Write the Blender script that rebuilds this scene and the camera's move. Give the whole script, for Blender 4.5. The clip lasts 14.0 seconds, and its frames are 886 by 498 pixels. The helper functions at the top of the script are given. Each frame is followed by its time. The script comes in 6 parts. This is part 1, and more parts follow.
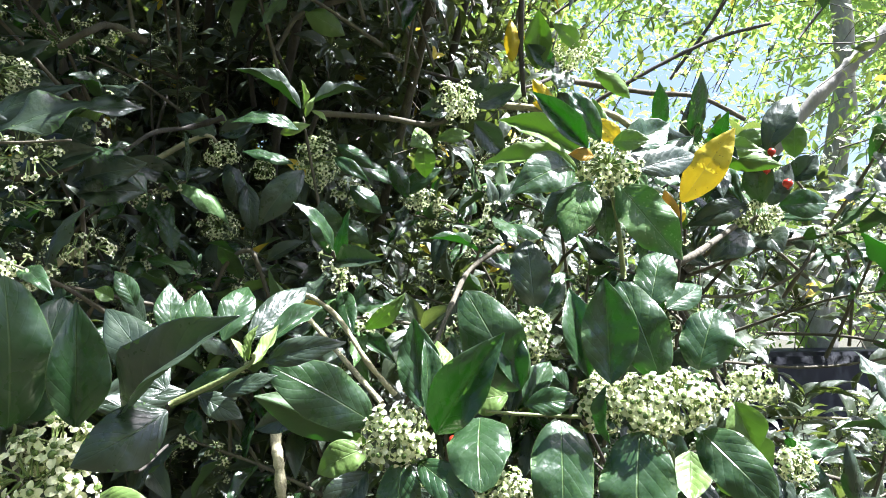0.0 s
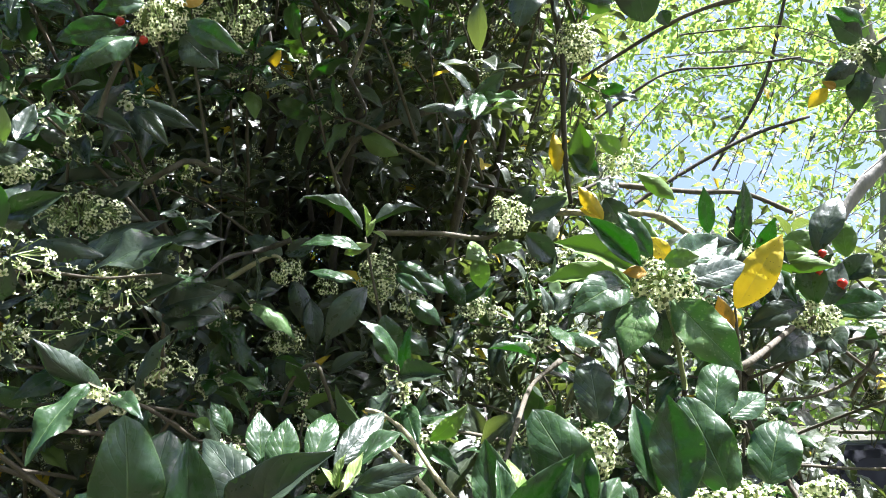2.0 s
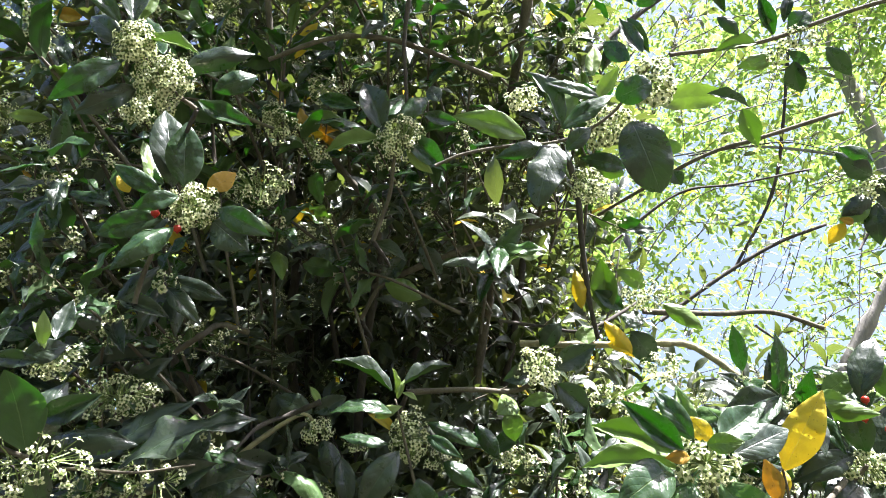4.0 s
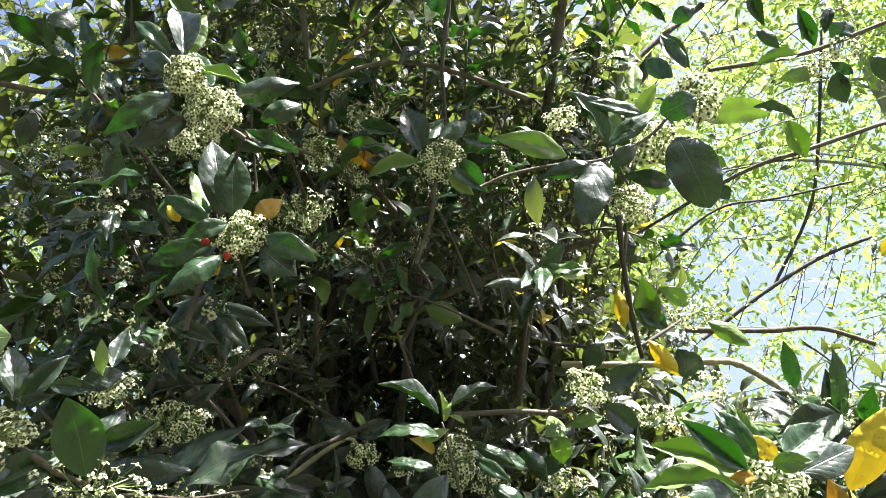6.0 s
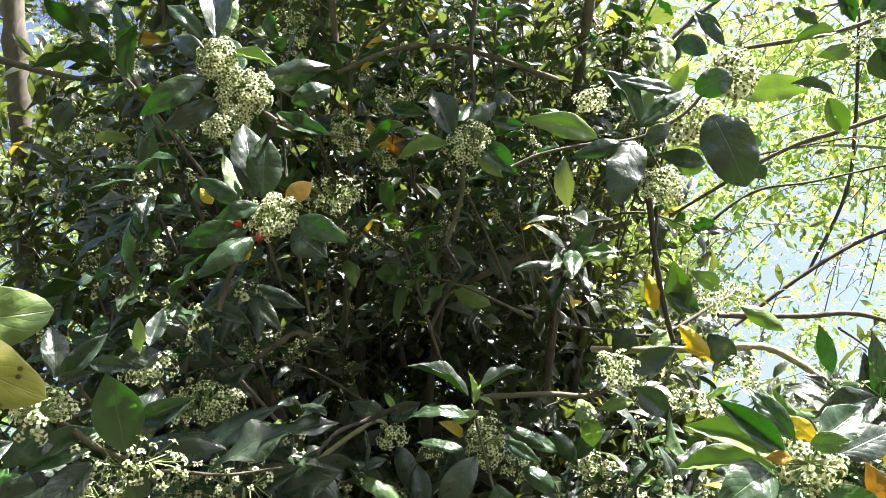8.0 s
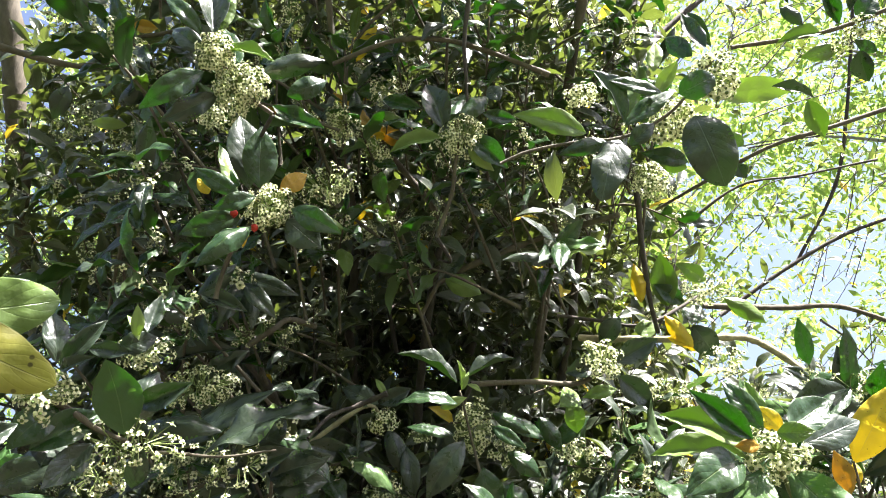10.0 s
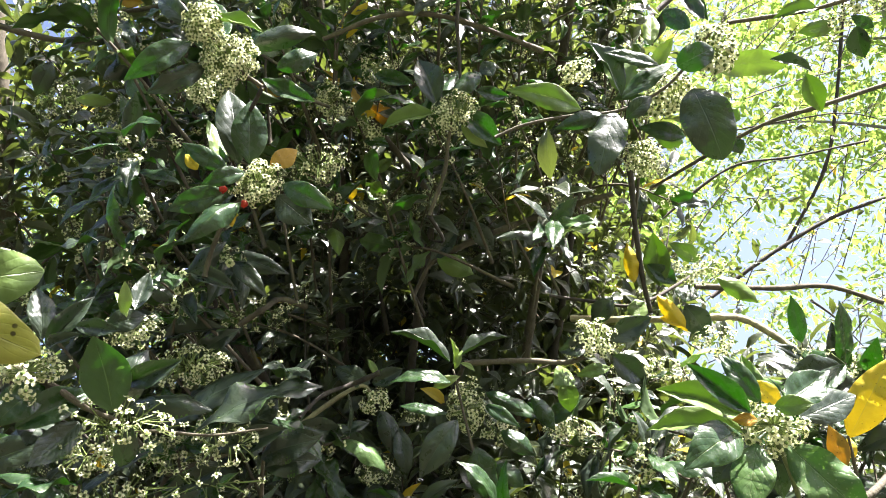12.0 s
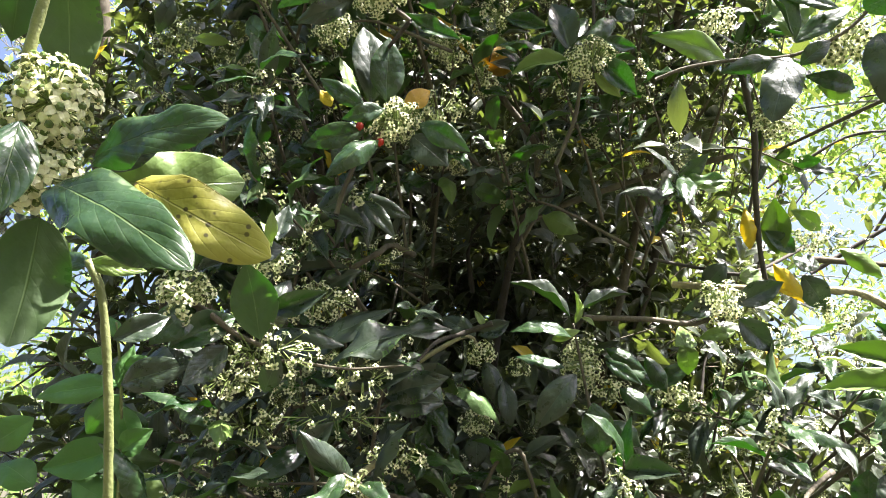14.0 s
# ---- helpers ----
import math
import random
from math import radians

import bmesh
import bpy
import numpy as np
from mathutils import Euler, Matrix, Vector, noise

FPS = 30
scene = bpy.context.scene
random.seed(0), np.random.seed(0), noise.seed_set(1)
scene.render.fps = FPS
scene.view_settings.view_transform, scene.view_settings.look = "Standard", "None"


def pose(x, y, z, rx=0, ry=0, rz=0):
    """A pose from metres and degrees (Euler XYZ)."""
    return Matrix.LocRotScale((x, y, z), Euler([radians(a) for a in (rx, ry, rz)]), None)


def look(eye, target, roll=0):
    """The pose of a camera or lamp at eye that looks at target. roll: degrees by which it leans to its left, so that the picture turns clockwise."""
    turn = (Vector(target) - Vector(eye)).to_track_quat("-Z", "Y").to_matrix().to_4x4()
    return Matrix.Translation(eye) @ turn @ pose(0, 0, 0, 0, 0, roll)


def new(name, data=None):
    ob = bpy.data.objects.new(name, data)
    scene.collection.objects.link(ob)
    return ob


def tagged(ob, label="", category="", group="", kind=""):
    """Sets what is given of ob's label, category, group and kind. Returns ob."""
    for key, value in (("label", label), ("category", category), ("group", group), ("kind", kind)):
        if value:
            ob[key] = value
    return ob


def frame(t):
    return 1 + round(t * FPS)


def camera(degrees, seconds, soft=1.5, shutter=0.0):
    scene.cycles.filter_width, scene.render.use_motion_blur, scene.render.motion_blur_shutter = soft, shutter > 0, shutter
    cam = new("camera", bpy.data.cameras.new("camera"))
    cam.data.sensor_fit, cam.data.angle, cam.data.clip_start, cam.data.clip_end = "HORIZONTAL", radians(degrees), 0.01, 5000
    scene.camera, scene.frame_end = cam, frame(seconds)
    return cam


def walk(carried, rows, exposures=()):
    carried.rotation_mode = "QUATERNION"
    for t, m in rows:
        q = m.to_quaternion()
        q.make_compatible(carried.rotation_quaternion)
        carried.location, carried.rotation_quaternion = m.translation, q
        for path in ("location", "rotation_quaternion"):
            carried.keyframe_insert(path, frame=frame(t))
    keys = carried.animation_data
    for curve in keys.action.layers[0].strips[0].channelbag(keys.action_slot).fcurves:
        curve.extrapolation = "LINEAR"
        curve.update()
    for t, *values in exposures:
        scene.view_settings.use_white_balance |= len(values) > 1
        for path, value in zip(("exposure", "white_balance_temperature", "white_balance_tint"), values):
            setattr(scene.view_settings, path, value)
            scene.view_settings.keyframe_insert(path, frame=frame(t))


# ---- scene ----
cam = camera(66.3, 14.0, 0.95)
METRES, EYE, TILT, LEAN, TURN = 0.35, 1.5, 7.0, 0.0, 0.0
ROWS = [
    (0.0, 0.0, 0.0, 0.0, 0.0, 0.0, -0.0),
    (0.5, -0.0216, -0.0674, 0.035, 0.41, 3.77, 0.27),
    (1.0, -0.0282, -0.0663, 0.036, 1.96, 6.43, 0.72),
    (1.5, -0.0325, -0.0822, 0.0348, 3.26, 7.2, 1.5),
    (2.0, -0.034, -0.1053, 0.0569, 4.1, 8.04, 1.87),
    (2.5, -0.0394, -0.1546, 0.1536, 5.11, 9.44, 2.46),
    (3.0, -0.0617, -0.1363, 0.2301, 5.56, 12.19, 3.35),
    (3.5, -0.0405, -0.1575, 0.2668, 5.84, 14.83, 4.36),
    (6.0, -0.0978, -0.1768, 0.2659, 9.13, 18.85, 5.16),
    (6.5, -0.114, -0.1606, 0.2575, 10.36, 18.4, 5.41),
    (7.0, -0.1144, -0.1596, 0.2526, 10.86, 18.43, 5.04),
    (9.5, -0.109, -0.224, 0.2419, 10.95, 17.02, 4.18),
    (10.0, -0.0887, -0.2407, 0.2469, 10.53, 16.72, 4.0),
    (10.5, -0.0905, -0.2393, 0.2438, 10.14, 16.5, 4.13),
    (11.0, -0.0894, -0.2308, 0.2374, 9.84, 16.3, 4.0),
    (11.5, -0.097, -0.208, 0.2261, 9.74, 15.94, 4.28),
    (12.0, -0.1102, -0.2045, 0.2256, 9.69, 15.48, 4.27),
    (12.5, -0.098, -0.1683, 0.1997, 9.81, 14.72, 4.42),
    (13.0, -0.1619, -0.1568, 0.184, 9.89, 13.88, 3.75),
    (13.5, -0.2721, -0.1779, 0.1734, 10.69, 13.31, 2.28),
    (14.0, -0.4013, -0.1986, 0.1722, 13.11, 12.98, 0.33),
]
walk(cam, [(t, pose(0, 0, EYE, TILT, LEAN, TURN) @ pose(METRES * x, METRES * y, METRES * z, 90 + pitch, roll, yaw)) for t, x, y, z, yaw, pitch, roll in ROWS],
     exposures=((0.0, 2.96, 5550, 14), (1.0, 2.82, 5560, 14), (3.0, 2.95, 5760, 17), (6.0, 2.96, 5980, 18), (9.5, 3.04, 6150, 18), (14.0, 3.1, 6260, 18)))

# ---- light: clear sky, sun high behind the bush and to the right ----
SUN = Vector((0.42, -0.02, 0.89)).normalized()
world = bpy.data.worlds.new("sky")
scene.world = world
world.use_nodes = True
sky = world.node_tree.nodes.new("ShaderNodeTexSky")
sky.sky_type, sky.sun_disc = "NISHITA", False
sky.dust_density, sky.air_density = 5.0, 1.0
sky.sun_elevation, sky.sun_rotation = math.asin(SUN.z), math.atan2(SUN.x, SUN.y)
background = world.node_tree.nodes["Background"]
background.inputs["Strength"].default_value = 0.038
world.node_tree.links.new(sky.outputs[0], background.inputs["Color"])
sun = new("sun", bpy.data.lights.new("sun", "SUN"))
sun.data.energy, sun.data.angle, sun.data.color = 5.0, radians(0.53), (1.0, 0.95, 0.86)
sun.matrix_world = look(SUN * 20, (0, 0, 0))


# ---- materials ----
class Nodes:
    """A small helper to write node materials."""

    def __init__(self, name):
        self.mat = bpy.data.materials.new(name)
        self.mat.use_nodes = True
        self.tree = self.mat.node_tree
        self.tree.nodes.clear()

    def add(self, kind, links=()):
        return self.wire(self.tree.nodes.new("ShaderNode" + kind), links)

    def wire(self, n, links):
        for key, value in dict(links).items():
            if isinstance(value, bpy.types.NodeSocket):
                self.tree.links.new(value, n.inputs[key])
            else:
                n.inputs[key].default_value = value
        return n

    def math(self, op, a, b=0.0, c=0.0):
        n = self.tree.nodes.new("ShaderNodeMath")
        n.operation = op
        return self.wire(n, {0: a, 1: b, 2: c}).outputs[0]

    def mix(self, f, a, b):
        n = self.tree.nodes.new("ShaderNodeMix")
        n.data_type = "RGBA"
        return self.wire(n, {0: f, 6: a, 7: b}).outputs[2]

    def ramp(self, f, lo, hi):
        return self.add("MapRange", {0: f, 1: lo, 2: hi, 3: 0.0, 4: 1.0}).outputs[0]

    def noise(self, scale, detail=3.0, vector=None):
        links = {"Scale": scale, "Detail": detail}
        if vector is not None:
            links["Vector"] = vector
        return self.add("TexNoise", links).outputs[0]

    def done(self, shader):
        self.add("OutputMaterial", {"Surface": shader})
        return self.mat


def rgb(*c):
    return (*c, 1.0)


def leaf_material(name, dark, light, vein, glow, through_=0.3, rough=0.3, spots=0.0, spot=(0.05, 0.03, 0.01), dot=0.15, pieces=True, veins=0.5, gloss=0.5, patch=None):
    """Waxy leaf: midrib and side veins by the leaf's own UV, mottling, light that comes through the blade."""
    n = Nodes(name)
    uv = n.add("UVMap").outputs[0]
    sep = n.add("SeparateXYZ", {0: uv})
    u, v = sep.outputs[0], sep.outputs[1]
    place = n.add("NewGeometry").outputs["Position"]
    chance = n.add("ObjectInfo").outputs["Random"] if pieces else n.add("NewGeometry").outputs["Random Per Island"]
    off = n.math("ABSOLUTE", n.math("SUBTRACT", v, 0.5))
    rib = n.math("SUBTRACT", 1.0, n.ramp(off, 0.004, 0.02))
    line = n.math("PINGPONG", n.math("SUBTRACT", n.math("MULTIPLY", u, 7.0), n.math("MULTIPLY", off, 5.0)), 0.5)
    side = n.math("SUBTRACT", 1.0, n.ramp(line, 0.0, 0.09))
    rim = n.ramp(off, 0.478, 0.494)
    coarse, fine = n.noise(28.0, 3.0, place), n.noise(260.0, 4.0, place)
    col = n.mix(n.math("ADD", n.math("MULTIPLY", n.ramp(coarse, 0.3, 0.7), 0.5), n.math("MULTIPLY", chance, 0.5)), rgb(*dark), rgb(*light))
    if patch:
        col = n.mix(n.math("MULTIPLY", n.ramp(n.noise(45.0, 2.0, place), 0.52, 0.68), 0.8), col, rgb(*patch))
    col = n.mix(n.math("MULTIPLY", n.ramp(fine, 0.45, 0.75), 0.3), col, rgb(*light))
    veinage = n.math("MAXIMUM", n.math("MULTIPLY", rib, 0.65), n.math("MAXIMUM", n.math("MULTIPLY", side, 0.12 * veins), n.math("MULTIPLY", rim, 0.5)))
    col = n.mix(veinage, col, rgb(*vein))
    if spots:
        dots = n.add("TexVoronoi", {"Vector": place, "Scale": spots, "Randomness": 1.0}).outputs["Distance"]
        big = n.math("SUBTRACT", n.ramp(dots, dot * 0.4, dot), n.math("MULTIPLY", n.ramp(coarse, 0.35, 0.5), 0.25))
        col = n.mix(n.math("SUBTRACT", 1.0, n.ramp(big, 0.3, 0.85)), col, rgb(*spot))
    quilt = n.math("SQRT", n.math("MULTIPLY", line, 2.0))
    rumple = n.math("ADD", n.math("MULTIPLY", n.noise(42.0, 2.0, place), 1.7), n.math("MULTIPLY", n.noise(150.0, 2.0, place), 0.55))
    height = n.math("ADD", n.math("MULTIPLY", veinage, -0.45), n.math("ADD", n.math("MULTIPLY", quilt, 0.24 * veins), rumple))
    bump = n.add("Bump", {"Strength": 0.6, "Distance": 0.0024, "Height": height}).outputs[0]
    film_ = n.ramp(n.noise(70.0, 4.0, place), 0.35, 0.7)
    roughness = n.math("ADD", rough - 0.08, n.math("ADD", n.math("MULTIPLY", fine, 0.12), n.math("MULTIPLY", film_, 0.14)))
    col = n.mix(n.math("MULTIPLY", film_, 0.04), col, rgb(0.16, 0.18, 0.14))
    skin = n.add("BsdfPrincipled", {"Base Color": col, "Roughness": roughness, "Specular IOR Level": gloss, "Normal": bump}).outputs[0]
    glowing = n.mix(n.math("MULTIPLY", veinage, 0.5), rgb(*glow), rgb(*[c * 0.5 for c in glow]))
    inner = n.add("BsdfTranslucent", {"Color": glowing}).outputs[0]
    return n.done(n.add("MixShader", {0: through_, 1: skin, 2: inner}).outputs[0])


def plain_material(name, a, b, rough=0.6, scale=40.0, bump=0.3, glow=None, gloss=0.4, stretch=(1, 1, 1), metal=0.0, lumps=0.002):
    """Two colours mixed by noise of two sizes, with fine relief; glow lets light through."""
    n = Nodes(name)
    place = n.add("Mapping", {0: n.add("NewGeometry").outputs["Position"], 3: stretch}).outputs[0]
    f = n.ramp(n.noise(scale, 5.0, place), 0.35, 0.65)
    g = n.noise(scale * 7, 3.0, place)
    col = n.mix(n.math("MULTIPLY", n.math("ADD", f, g), 0.6), rgb(*a), rgb(*b))
    relief = n.add("Bump", {"Strength": bump, "Distance": lumps, "Height": n.math("ADD", f, g)}).outputs[0]
    s = n.add("BsdfPrincipled", {"Base Color": col, "Roughness": rough, "Specular IOR Level": gloss, "Metallic": metal, "Normal": relief}).outputs[0]
    if glow:
        s = n.add("MixShader", {0: 0.35, 1: s, 2: n.add("BsdfTranslucent", {"Color": rgb(*glow)}).outputs[0]}).outputs[0]
    return n.done(s)


UNDER = dict(rough=0.5, gloss=0.3, veins=0.3)
GREEN = leaf_material("holly_leaf_green", (0.015, 0.038, 0.014), (0.030, 0.060, 0.022), (0.12, 0.18, 0.06), (0.18, 0.44, 0.03), 0.27, 0.23, gloss=0.6)
GREEN_UNDER = leaf_material("holly_leaf_underside", (0.055, 0.095, 0.035), (0.08, 0.125, 0.05), (0.16, 0.25, 0.08), (0.16, 0.42, 0.03), 0.30, **UNDER)
DARK = leaf_material("holly_leaf_dark", (0.015, 0.026, 0.015), (0.028, 0.042, 0.024), (0.06, 0.09, 0.05), (0.15, 0.24, 0.03), 0.14, 0.28, gloss=0.65)
LIME = leaf_material("holly_leaf_lime", (0.09, 0.15, 0.035), (0.15, 0.22, 0.055), (0.22, 0.29, 0.11), (0.34, 0.55, 0.06), 0.28, 0.34)
YOUNG = leaf_material("holly_leaf_young", (0.20, 0.28, 0.08), (0.28, 0.36, 0.12), (0.33, 0.42, 0.16), (0.40, 0.55, 0.12), 0.38, 0.4)
SPOTTED = leaf_material("holly_leaf_spotted", (0.035, 0.085, 0.020), (0.06, 0.13, 0.03), (0.12, 0.2, 0.06), (0.20, 0.42, 0.04), 0.26, 0.3, spots=330.0, spot=(0.17, 0.22, 0.10), dot=0.28)
YELLOW = leaf_material("holly_leaf_yellow", (0.56, 0.42, 0.02), (0.70, 0.56, 0.03), (0.62, 0.54, 0.12), (0.88, 0.74, 0.03), 0.36, 0.38, spots=210.0, spot=(0.12, 0.06, 0.01), veins=0.35)
AMBER = leaf_material("holly_leaf_amber", (0.36, 0.21, 0.02), (0.50, 0.33, 0.03), (0.5, 0.36, 0.1), (0.74, 0.48, 0.03), 0.34, 0.42, spots=180.0)
OLIVE = leaf_material("holly_leaf_olive", (0.27, 0.29, 0.05), (0.40, 0.38, 0.07), (0.42, 0.42, 0.16), (0.55, 0.55, 0.06), 0.32, 0.36, spots=150.0, spot=(0.04, 0.03, 0.015), dot=0.24)
MASS = leaf_material("holly_leaf_mass", (0.017, 0.026, 0.015), (0.040, 0.053, 0.026), (0.08, 0.10, 0.05), (0.22, 0.30, 0.04), 0.15, 0.33, gloss=0.7, pieces=False)
MASS_YELLOW = leaf_material("holly_leaf_mass_yellow", (0.44, 0.32, 0.02), (0.62, 0.48, 0.04), (0.5, 0.4, 0.1), (0.8, 0.55, 0.03), 0.36, 0.4, pieces=False)
TREE_LEAF = leaf_material("tree_leaf", (0.08, 0.16, 0.03), (0.14, 0.24, 0.045), (0.18, 0.3, 0.08), (0.38, 0.53, 0.10), 0.45, 0.5, pieces=False)
WEED = leaf_material("weed_leaf", (0.06, 0.16, 0.04), (0.10, 0.22, 0.06), (0.16, 0.3, 0.1), (0.25, 0.5, 0.06), 0.3, 0.45)
PETAL = plain_material("petal", (0.70, 0.69, 0.42), (0.82, 0.81, 0.58), 0.5, 300.0, 0.15, glow=(0.62, 0.66, 0.36))
OVARY = plain_material("ovary", (0.045, 0.075, 0.015), (0.10, 0.15, 0.03), 0.35, 300.0, 0.1)
ANTHER = plain_material("anther", (0.46, 0.46, 0.24), (0.58, 0.57, 0.34), 0.6, 300.0, 0.1)
STALK = plain_material("flower_stalk", (0.12, 0.17, 0.04), (0.20, 0.26, 0.08), 0.5, 120.0, 0.2)
BARK = plain_material("bark_brown", (0.045, 0.037, 0.024), (0.115, 0.10, 0.07), 0.85, 60.0, 0.6, stretch=(1, 1, 0.35))
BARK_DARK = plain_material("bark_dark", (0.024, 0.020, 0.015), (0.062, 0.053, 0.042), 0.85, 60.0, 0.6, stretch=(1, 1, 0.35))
BARK_PALE = plain_material("bark_pale", (0.16, 0.14, 0.08), (0.40, 0.36, 0.22), 0.8, 70.0, 0.6)
BARK_GREY = plain_material("bark_grey", (0.15, 0.14, 0.12), (0.30, 0.28, 0.25), 0.85, 25.0, 0.7, stretch=(1, 1, 0.3))
SHOOT = plain_material("green_shoot", (0.09, 0.11, 0.035), (0.17, 0.19, 0.07), 0.5, 80.0, 0.3)
BERRY = plain_material("berry_red", (0.33, 0.018, 0.01), (0.45, 0.03, 0.012), 0.3, 60.0, 0.1)
SOIL = plain_material("soil", (0.022, 0.024, 0.012), (0.055, 0.05, 0.028), 0.95, 9.0, 0.8, lumps=0.02)
PAVING = plain_material("asphalt", (0.045, 0.045, 0.047), (0.075, 0.074, 0.072), 0.9, 14.0, 0.5, lumps=0.006)
PAINT = plain_material("car_paint", (0.002, 0.0025, 0.005), (0.004, 0.0045, 0.008), 0.5, 4.0, 0.02, gloss=0.04)
RUBBER = plain_material("tyre_rubber", (0.015, 0.015, 0.015), (0.03, 0.03, 0.03), 0.8, 40.0, 0.3)
RIM = plain_material("alloy", (0.45, 0.45, 0.46), (0.55, 0.55, 0.56), 0.3, 20.0, 0.05, metal=1.0)
LAMP_RED = plain_material("lamp_red", (0.45, 0.02, 0.02), (0.55, 0.03, 0.03), 0.15, 20.0, 0.05)
pane_nodes = Nodes("car_glass")
PANE = pane_nodes.done(pane_nodes.add("BsdfPrincipled", {"Base Color": rgb(0.004, 0.005, 0.006), "Roughness": 0.12, "Specular IOR Level": 0.12, "Transmission Weight": 0.0}).outputs[0])


# ---- shapes ----
def mesh_of(name, verts, quads, mats, uvs=None, slots=None, smooth=True):
    """A mesh from arrays: verts (n, 3), quads (m, 4), uvs (n, 2)."""
    me = bpy.data.meshes.new(name)
    quads = np.asarray(quads, dtype=np.int32)
    me.vertices.add(len(verts))
    me.vertices.foreach_set("co", np.asarray(verts, dtype=np.float32).ravel())
    me.loops.add(quads.size)
    me.loops.foreach_set("vertex_index", quads.ravel())
    me.polygons.add(len(quads))
    me.polygons.foreach_set("loop_start", np.arange(0, quads.size, 4, dtype=np.int32))
    if slots is not None:
        me.polygons.foreach_set("material_index", np.asarray(slots, dtype=np.int32))
    me.polygons.foreach_set("use_smooth", np.full(len(quads), smooth))
    if uvs is not None:
        layer = me.uv_layers.new(name="UVMap")
        layer.data.foreach_set("uv", np.asarray(uvs, dtype=np.float32)[quads.ravel()].ravel())
    for m in mats:
        me.materials.append(m)
    me.update(calc_edges=True)
    return me


def blade(stations, across, fold, arch, wave, teeth, under, blunt=1.0, seed=0, full=0.0):
    """A leaf blade along x from 0 to 1, y across, z up. Returns verts, quads, uvs, slots; under adds the lower skin."""
    rng = np.random.default_rng(seed)
    s = np.linspace(0, 1, stations)
    width = np.sin(np.pi * np.clip(s, 0, 1) ** blunt) ** (0.80 - 0.28 * full) * (1 - 0.30 * (1 - full) * s ** 5) * 1.02
    width[0], width[-1] = 0.06, 0.03
    grow = 1 + teeth * np.where(np.arange(stations) % 3 == 0, 1.2, -0.4) * (s > 0.2) * (s < 0.95)
    bend = 4 * arch * (s - s * s) + 0.006 * rng.normal(size=stations) * (s > 0) * (s < 1)
    sway = 0.05 * np.sin(np.pi * s) * rng.normal()
    top, uv = [], []
    for i in range(stations):
        for j in range(across + 1):
            v = j / across
            y = (v - 0.5) * width[i] * grow[i] if j in (0, across) else (v - 0.5) * width[i]
            z = bend[i] - 0.05 * s[i] ** 4 - 0.06 * (abs(v - 0.5) * 2) ** 3 * width[i] + fold * abs(v - 0.5) * 2 * width[i] + wave * math.sin(s[i] * 13 + (3 if v > 0.5 else 0) + seed) * (abs(v - 0.5) * 2) ** 2 * width[i]
            top.append((s[i], y + sway[i], z))
            uv.append((s[i], v))
    row = across + 1
    quads = [(i * row + j, (i + 1) * row + j, (i + 1) * row + j + 1, i * row + j + 1) for i in range(stations - 1) for j in range(across)]
    slots = [0] * len(quads)
    if under:
        index, low = {}, []
        for k, (x, y, z) in enumerate(top):
            i, j = divmod(k, row)
            rim = j in (0, across) or i in (0, stations - 1)
            index[k] = len(top) + len(low)
            low.append((x, y, z - (0.0004 if rim else 0.005)))
            uv.append(uv[k])
        more = [tuple(index[k] for k in reversed(q)) for q in quads]
        top, quads, slots = top + low, quads + more, slots + [1] * len(more)
    return np.array(top), np.array(quads), np.array(uv), slots


SHAPES = {
    "flat": dict(fold=0.05, arch=0.03, wave=0.02, teeth=0.0),
    "arch": dict(fold=0.08, arch=0.12, wave=0.02, teeth=0.0),
    "fold": dict(fold=0.22, arch=0.05, wave=0.03, teeth=0.0),
    "wavy": dict(fold=0.08, arch=0.07, wave=0.08, teeth=0.02),
    "cup": dict(fold=0.16, arch=-0.10, wave=0.03, teeth=0.0),
    "round": dict(fold=0.04, arch=0.09, wave=0.05, teeth=0.0, full=1.0),
    "droop": dict(fold=-0.06, arch=0.16, wave=0.04, teeth=0.012),
}
COATS = {"g": (GREEN, GREEN_UNDER), "d": (DARK, GREEN_UNDER), "l": (LIME, LIME), "n": (YOUNG, YOUNG), "s": (SPOTTED, GREEN_UNDER),
         "y": (YELLOW, YELLOW), "a": (AMBER, AMBER), "o": (OLIVE, OLIVE), "w": (WEED, WEED)}
LEAF_MESHES = {}


def leaf_mesh(shape, coat):
    if (shape, coat) not in LEAF_MESHES:
        v, q, uv, slots = blade(19, 8, under=True, seed=len(LEAF_MESHES), blunt=0.92, **SHAPES[shape])
        LEAF_MESHES[shape, coat] = mesh_of("leaf", v, q, COATS[coat], uv, slots)
    return LEAF_MESHES[shape, coat]


def smooth_line(points, steps=6):
    """A Catmull-Rom line through the points."""
    p = [np.array(a, float) for a in points]
    if len(p) == 2:
        return [p[0] + (p[1] - p[0]) * k / steps for k in range(steps + 1)]
    p = [2 * p[0] - p[1]] + p + [2 * p[-1] - p[-2]]
    out = []
    for a, b, c, d in zip(p, p[1:], p[2:], p[3:]):
        for k in range(steps):
            s = k / steps
            out.append(0.5 * (2 * b + (c - a) * s + (2 * a - 5 * b + 4 * c - d) * s * s + (3 * b - a - 3 * c + d) * s ** 3))
    return out + [p[-2]]


